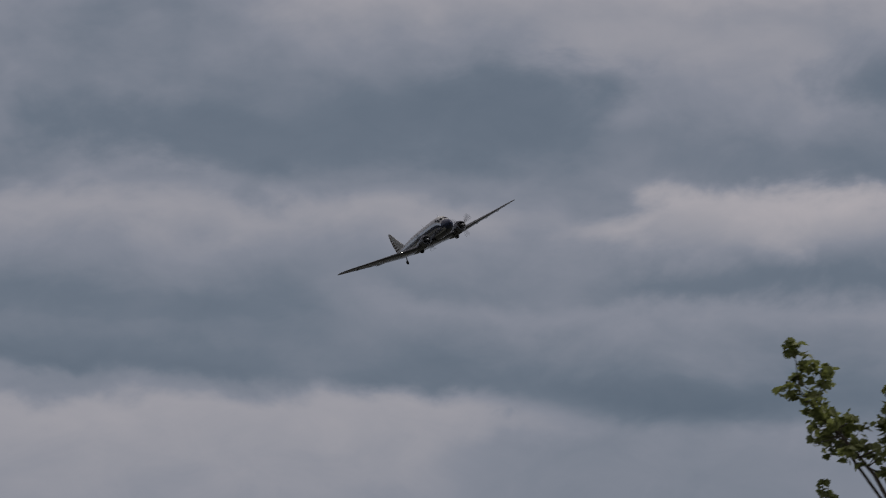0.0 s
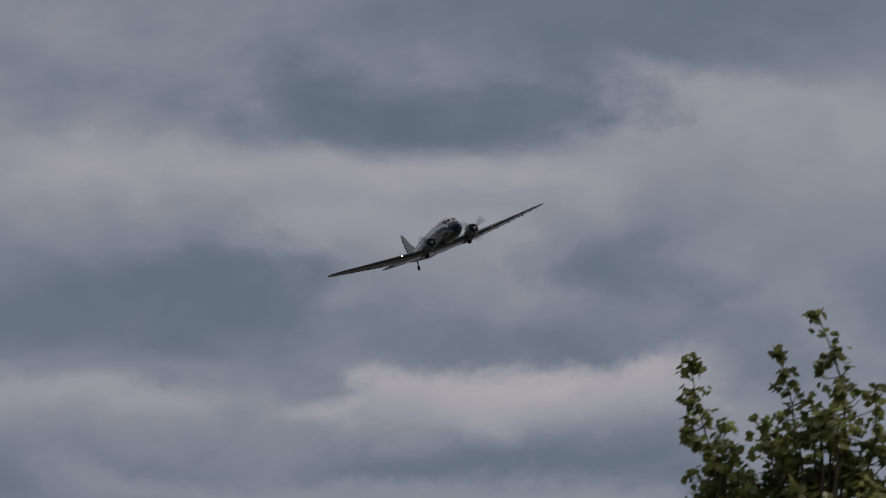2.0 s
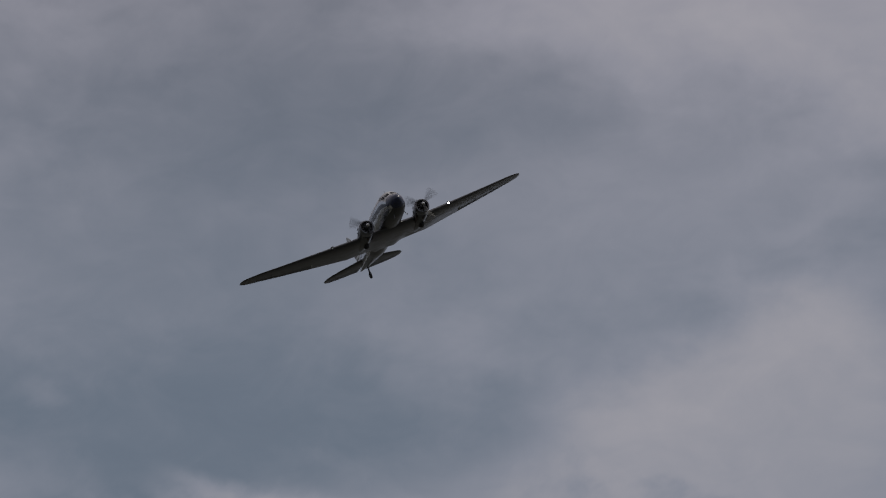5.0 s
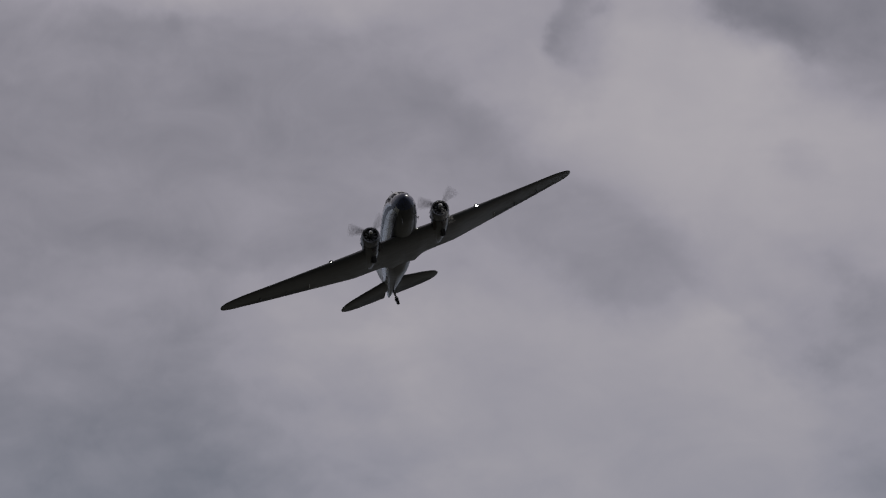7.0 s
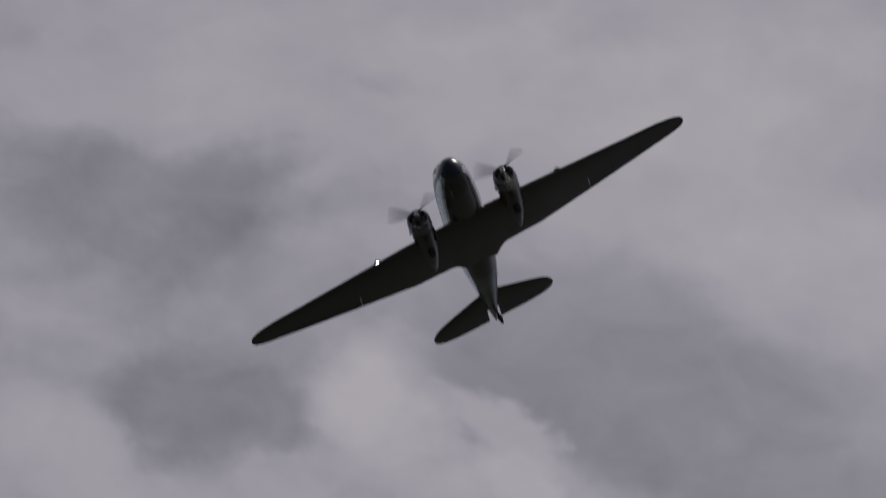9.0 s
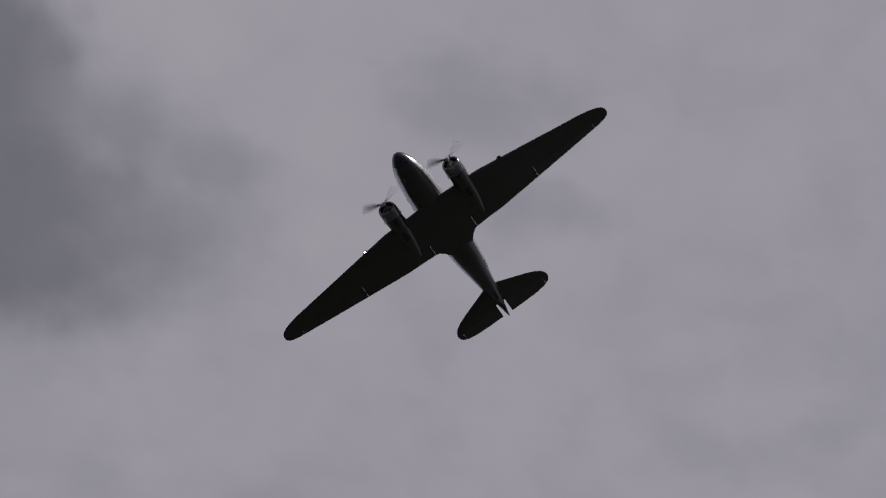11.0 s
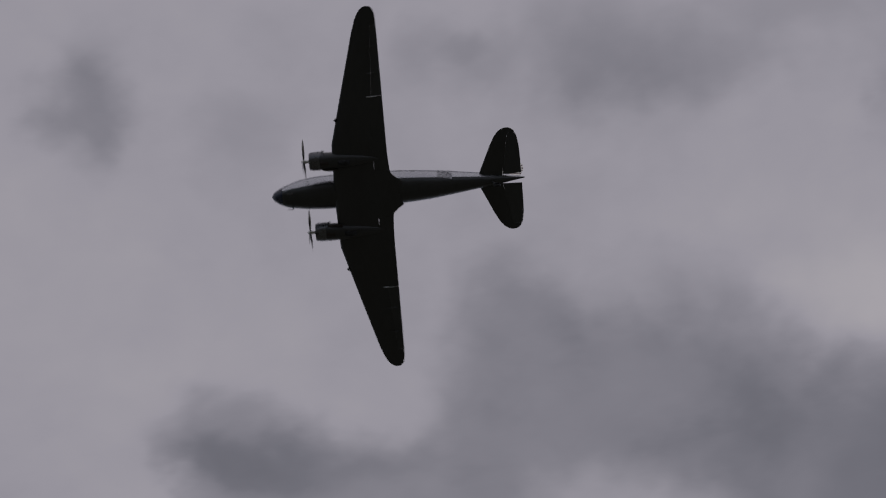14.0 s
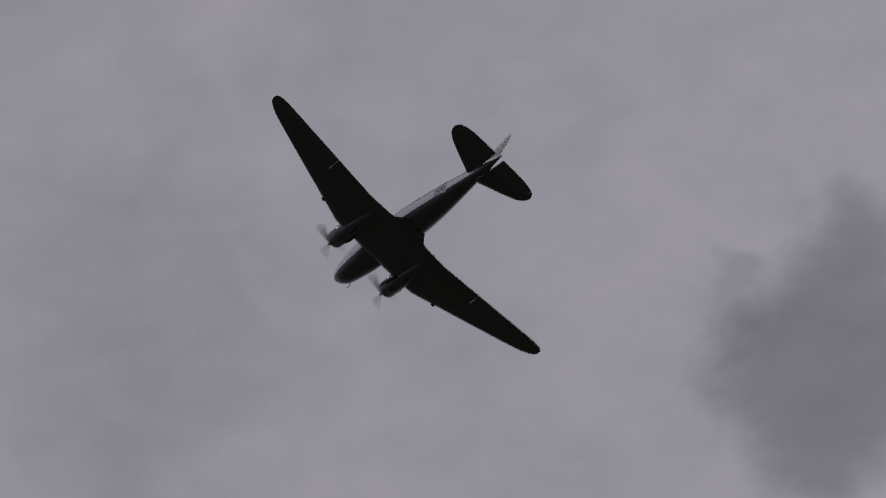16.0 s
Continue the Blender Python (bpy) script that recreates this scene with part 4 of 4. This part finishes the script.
# ---- ground ----
def build_ground():
    bm = bmesh.new()
    n, rad = 64, [0, 20, 60, 150, 400, 1000, 2200, 4200]
    rows = [[bm.verts.new((r * math.cos(2 * math.pi * k / n), r * math.sin(2 * math.pi * k / n), 0.35 * noise.noise(Vector((r * math.cos(2 * math.pi * k / n), r * math.sin(2 * math.pi * k / n), 0)) * 0.02) if 60 < r < 3000 else 0)) for k in range(n)] for r in rad[1:]]
    mid = bm.verts.new((0, 0, 0))
    for k in range(n):
        bm.faces.new((mid, rows[0][k], rows[0][(k + 1) % n]))
    for a, b in zip(rows, rows[1:]):
        for k in range(n):
            bm.faces.new((a[k], b[k], b[(k + 1) % n], a[(k + 1) % n]))
    tagged(finish("ground", bm, GRASS), "wide field of short mown grass", "ground", kind="structure")


build_ground()


# ---- maple trees ----
def leaf_outline():
    """A five-lobed leaf, 1 long, folded along its midrib."""
    right = [(0.0, 0.0), (0.14, -0.06), (0.40, -0.04), (0.42, 0.16), (0.63, 0.33), (0.50, 0.47), (0.48, 0.70), (0.27, 0.68), (0.18, 0.88), (0.0, 1.02)]
    verts = [(x, y, 0.22 * x - 0.10 * y * y) for x, y in right] + [(-x, y, 0.22 * x - 0.10 * y * y) for x, y in right[1:-1]]
    r = list(range(10))
    l = [0] + list(range(10, 18)) + [9]
    return verts, [(0, 1, 2, 3), (0, 3, 4, 5), (0, 5, 6, 7), (0, 7, 8, 9)] + [(0, l[3], l[2], l[1]), (0, l[5], l[4], l[3]), (0, l[7], l[6], l[5]), (0, 9, l[8], l[7])]


LEAF_V, LEAF_F = leaf_outline()


def leaf_matrix(rng, p, size):
    """Leaves hang outwards, face more or less up."""
    return Matrix.LocRotScale(p, Euler((rng.gauss(-0.45, 0.55), rng.gauss(0, 0.45), rng.uniform(0, 2 * math.pi))), (size,) * 3)


def build_tree(label, base, shoots, spread, top, seed, singles, bunches=()):
    """shoots: lists of points from a shoot's tip down into the crown."""
    rng = random.Random(seed)
    tree = tagged(new("maple_tree"), label, "tree", "trees")
    tree.location = base
    off = Vector(base)
    trunk_top = Vector((0, 0, top * 0.62))
    parts_v, parts_f = [], []

    def line(points, radii, seg=6):
        bm = tube(points, radii, seg)
        bm.verts.index_update()
        k = len(parts_v)
        parts_v.extend([v.co.copy() for v in bm.verts])
        parts_f.extend([[k + v.index for v in f.verts] for f in bm.faces])
        bm.free()

    part("trunk", tube([(0, 0, -0.3), (0, 0, 0.2), (0.05, 0, 1.5), (-0.05, 0.05, top * 0.3), (0.05, 0, top * 0.5), trunk_top], [0.42, 0.30, 0.25, 0.21, 0.15, 0.09], 14), BARK, tree, "grey-brown trunk")
    leaves = []

    def clump(p, r, n, size=0.092):
        for _ in range(n):
            d = Vector((rng.gauss(0, 1), rng.gauss(0, 1), rng.gauss(0, 1)))
            d = d.normalized() * r * rng.random()**0.5
            leaves.append((p + d, size * rng.uniform(0.7, 1.3)))

    # shoots that stand above the crown
    for pts in shoots:
        pts = [Vector(p) - off for p in pts]
        start = trunk_top * rng.uniform(0.75, 1.0) + Vector((rng.uniform(-0.1, 0.1), rng.uniform(-0.1, 0.1), 0))
        low = pts[-1]
        path = pts + [low.lerp(start, 0.35) - Vector((0, 0, 0.15)), low.lerp(start, 0.7) - Vector((0, 0, 0.1)), start]
        n = len(path)
        line(path, [0.005 + 0.045 * (k / (n - 1))**1.6 for k in range(n)], 6)
        # leaves along the upper part, in bunches at the nodes
        length = 0.0
        for a, b in zip(pts, pts[1:]):
            seg = (b - a).length
            steps = max(1, round(seg / 0.17))
            for k in range(steps):
                p = a.lerp(b, (k + rng.uniform(0.0, 0.5)) / steps)
                reach = 0.10 + 0.16 * min(1.6, length + seg * k / steps)
                for _ in range(2 + int(3 * min(1.4, length + seg * k / steps))):
                    d = Vector((rng.gauss(0, 1), rng.gauss(0, 1), rng.gauss(0.25, 0.5))).normalized() * reach * rng.uniform(0.45, 1.25)
                    if d.length > 0.14:
                        line([p, p + d * 0.5 - Vector((0, 0, 0.01)), p + d], [0.008, 0.006, 0.003], 5)
                    clump(p + d, 0.095, rng.randint(4, 8))
            length += seg
        clump(pts[0], 0.09, 6)
    # dense bunches between the shoots
    for x, z, r in bunches:
        for _ in range(2):
            p = Vector((x + rng.gauss(0, 0.1), base[1] + rng.gauss(0, 0.3), z + rng.gauss(0, 0.1))) - off
            foot = Vector((p.x * 0.6, p.y * 0.6, p.z - 1.2))
            line([foot, foot.lerp(p, 0.5) + Vector((0.03, 0, 0.05)), p], [0.03, 0.018, 0.006], 6)
            clump(p, r, 24)
    # body of the crown: bunches of leaves over an uneven dome
    sx, sy, cz, sz, count = spread
    for k in range(count):
        u, v = rng.uniform(0, 2 * math.pi), rng.uniform(-0.75, 1.0)
        ring = math.sqrt(max(0.0, 1 - v * v))
        lump = 1 + 0.22 * noise.noise(Vector((ring * math.cos(u), ring * math.sin(u), v)) * 2.3 + Vector((seed, 0, 0)))
        r = lump * (0.62 + 0.38 * rng.random()**0.5)
        c = Vector((sx * r * ring * math.cos(u), sy * r * ring * math.sin(u), cz + sz * r * v))
        if k % 4 == 0:
            start = Vector((0, 0, max(top * 0.2, min(top * 0.6, c.z - rng.uniform(0.6, 2.5)))))
            line([start, start.lerp(c, 0.5) + Vector((0, 0, 0.2)), c], [0.06, 0.035, 0.01], 6)
        clump(c, rng.uniform(0.2, 0.4), rng.randint(28, 44), 0.115)
    me = bpy.data.meshes.new("branchwork")
    me.from_pydata(parts_v, [], parts_f)
    me.materials.append(BARK)
    me.shade_smooth()
    limbs = tagged(new("branchwork", me), kind="stuff")
    limbs.parent = tree
    # the highest leaves are pieces of their own, the rest is one crown
    leaves.sort(key=lambda q: -q[0].z)
    lv, lf, base_leaf = [], [], np.array(LEAF_V)
    for p, s in leaves[singles:]:
        m = np.array(leaf_matrix(rng, p, s))
        k = len(lv) * len(LEAF_V)
        lv.append(base_leaf @ m[:3, :3].T + m[:3, 3])
        lf.extend([[k + i for i in f] for f in LEAF_F])
    me = bpy.data.meshes.new("crown")
    me.from_pydata(np.concatenate(lv), [], lf)
    me.materials.append(LEAF)
    crown = tagged(new("crown", me), "dense dark green lobed leaves", kind="stuff")
    crown.parent = tree
    single = bpy.data.meshes.new("leaf")
    single.from_pydata(LEAF_V, [], LEAF_F)
    single.materials.append(LEAF)
    for p, s in leaves[:singles]:
        ob = new("leaf", single)
        ob.parent = tree
        ob.matrix_basis = leaf_matrix(rng, p, s)


Y = 64.0
build_tree("leafy maple tree with upright shoots above its crown", (9.3, Y, 0), [
    [(5.63, Y, 13.86), (5.69, Y, 13.34), (6.01, Y, 12.94), (6.12, Y - 0.2, 12.80), (6.51, Y - 0.3, 12.30)],
    [(5.96, Y + 0.2, 13.62), (5.95, Y + 0.2, 13.21), (6.18, Y, 12.70)],
    [(6.71, Y - 0.3, 13.26), (6.90, Y - 0.2, 12.40)],
    [(7.24, Y + 0.3, 13.18), (7.29, Y + 0.3, 12.30)],
    [(5.94, Y, 12.20), (6.08, Y, 11.60)],
    [(7.35, Y - 0.4, 14.07), (7.64, Y - 0.4, 13.93), (8.08, Y - 0.2, 13.80)],
    [(7.86, Y, 15.92), (7.92, Y, 15.42), (8.05, Y, 14.95), (8.16, Y, 14.60), (8.24, Y, 13.50)],
    [(8.30, Y + 0.3, 15.22), (8.23, Y + 0.2, 14.70), (8.23, Y + 0.1, 13.90)],
    [(7.80, Y - 0.2, 14.98), (8.19, Y - 0.1, 14.65), (8.28, Y, 13.90)],
    [(7.92, Y + 0.3, 14.36), (8.32, Y + 0.2, 14.00), (8.38, Y, 13.40)],
    [(8.92, Y, 15.95), (9.05, Y, 15.40), (9.08, Y, 14.90), (9.12, Y, 14.10)],
    [(8.54, Y - 0.4, 15.12), (8.93, Y - 0.3, 14.70), (8.98, Y - 0.2, 13.90)],
    [(9.37, Y, 16.47), (9.50, Y, 16.14), (9.67, Y, 15.60), (9.67, Y, 14.39)],
    [(10.01, Y - 0.2, 15.56), (10.01, Y - 0.2, 14.99), (9.76, Y, 13.99)],
], (2.5, 2.6, 10.3, 4.2, 300), 15.0, 3, 180, [
    (8.48, 14.30, 0.26), (8.80, 14.45, 0.26), (8.66, 13.90, 0.30), (9.08, 14.75, 0.26), (9.40, 14.95, 0.28), (9.28, 14.35, 0.32),
    (8.75, 14.85, 0.28), (9.3, 15.25, 0.24), (9.55, 15.0, 0.3),
    (8.36, 13.75, 0.26), (8.95, 13.55, 0.32), (9.68, 14.65, 0.30), (9.95, 14.20, 0.32)])
build_tree("leafy maple tree beside another maple", (11.9, Y + 1.0, 0), [
    [(11.01, Y, 16.14), (11.29, Y, 15.88), (11.49, Y, 15.40), (11.53, Y, 14.50)],
    [(11.69, Y + 0.2, 16.10), (11.73, Y + 0.2, 15.75), (11.73, Y + 0.3, 14.80)],
    [(11.98, Y - 0.2, 16.20), (11.95, Y - 0.2, 15.73), (11.93, Y, 14.90)],
    [(12.23, Y, 16.28), (12.15, Y, 15.87), (12.13, Y, 14.90)],
    [(12.65, Y + 0.3, 15.98), (12.58, Y + 0.3, 15.50), (12.43, Y + 0.3, 14.70)],
    [(10.58, Y, 15.15), (10.83, Y, 14.80), (11.13, Y, 14.20)],
    [(13.13, Y, 15.50), (12.93, Y, 15.00), (12.73, Y, 14.30)],
], (2.5, 2.5, 10.5, 4.2, 260), 15.4, 8, 110)


# ---- what moves ----
def motions():
    walk(airliner, [
        (0, pose(18.85, 734.53, 159.05, 25.77, -5.03, -70.11)),
        (0.5, pose(28.74, 713.71, 159.71, 25.47, -4.13, -71.73)),
        (1, pose(37.42, 691.06, 160.66, 24.70, -3.48, -73.62)),
        (1.5, pose(44.74, 660.36, 159.53, 22.68, -2.20, -75.34)),
        (2, pose(50.99, 637.31, 160.05, 22.03, -2.07, -77.57)),
        (2.5, pose(56.94, 611.03, 159.31, 23.66, -1.89, -80.23)),
        (3, pose(62.45, 584.07, 159.55, 25.46, -1.91, -82.74)),
        (3.5, pose(67.39, 559.49, 159.84, 26.60, -3.07, -84.33)),
        (4, pose(69.80, 530.11, 158.77, 26.51, -4.04, -86.35)),
        (4.5, pose(71.28, 502.56, 160.94, 26.02, -4.51, -87.82)),
        (5, pose(71.86, 476.24, 162.72, 25.47, -4.54, -89.00)),
        (5.5, pose(72.20, 450.86, 164.56, 25.00, -4.17, -90.30)),
        (6, pose(72.08, 426.42, 166.41, 24.68, -3.52, -92.04)),
        (6.5, pose(70.92, 402.94, 168.33, 24.56, -2.66, -94.47)),
        (7, pose(68.09, 374.44, 167.59, 24.45, -1.77, -97.54)),
        (7.5, pose(63.94, 349.17, 165.93, 24.10, -1.33, -100.53)),
        (8, pose(58.75, 324.30, 163.69, 24.92, -1.12, -103.52)),
        (8.5, pose(52.46, 298.53, 162.75, 25.88, -1.45, -106.32)),
        (9, pose(46.66, 277.82, 164.89, 26.72, -2.05, -109.23)),
        (9.5, pose(40.80, 286.54, 187.92, 26.92, -2.49, -111.62)),
        (10, pose(32.68, 293.31, 214.45, 26.66, -2.76, -113.70)),
        (10.5, pose(22.49, 298.07, 243.71, 26.27, -2.93, -116.03)),
        (11, pose(10.09, 300.73, 275.13, 25.94, -3.13, -119.16)),
        (11.5, pose(-4.72, 301.30, 308.18, 25.69, -3.56, -123.75)),
        (12, pose(-22.07, 288.21, 327.70, 25.00, -4.39, -129.22)),
        (12.5, pose(-39.14, 273.39, 339.16, 23.10, -5.19, -133.74)),
        (13, pose(-58.33, 266.36, 342.09, 22.50, -5.26, -144.30)),
        (13.5, pose(-80.96, 260.09, 343.12, 23.43, -3.31, -154.43)),
        (14, pose(-104.31, 245.32, 334.58, 19.78, 0.66, -164.45)),
        (14.5, pose(-129.68, 247.13, 335.96, 19.31, 2.19, -174.13)),
        (15, pose(-153.49, 252.36, 349.73, 18.49, 0.68, 178.63)),
        (15.5, pose(-174.74, 243.88, 332.81, 18.76, -1.11, 174.13)),
        (16, pose(-183.92, 234.28, 318.48, 17.16, -5.75, 167.85)),
    ])
    # both propellers turn steadily, 88 degrees from one row to the next
    for prop, cy, cz in props:
        walk(prop, [(k / FPS, pose(-2.66, cy, cz, 180 + 88 * k)) for k in range(16 * FPS + 1)])
    # the landing lamps swing to and fro, taking turns, to imitate blinking
    for lamp, mine in zip(lamps, "LR"):
        x, y, z = lamp.location
        rows = []
        for k, c in enumerate(TURNS):
            a = 0 if c == mine else -85
            rows += [(t, pose(x, y, z, 0, a, 0)) for t in (k * 0.5 - 0.15, k * 0.5 + 0.2) if 0 <= t <= 16.0]
        walk(lamp, [(0.0, rows[0][1])] + rows + [(16.0, rows[-1][1])])


# which of the two lamps faces ahead, every half second
TURNS = "-RRLRLLRLRLRLRLRLLRLRLRRLL-------"

motions()
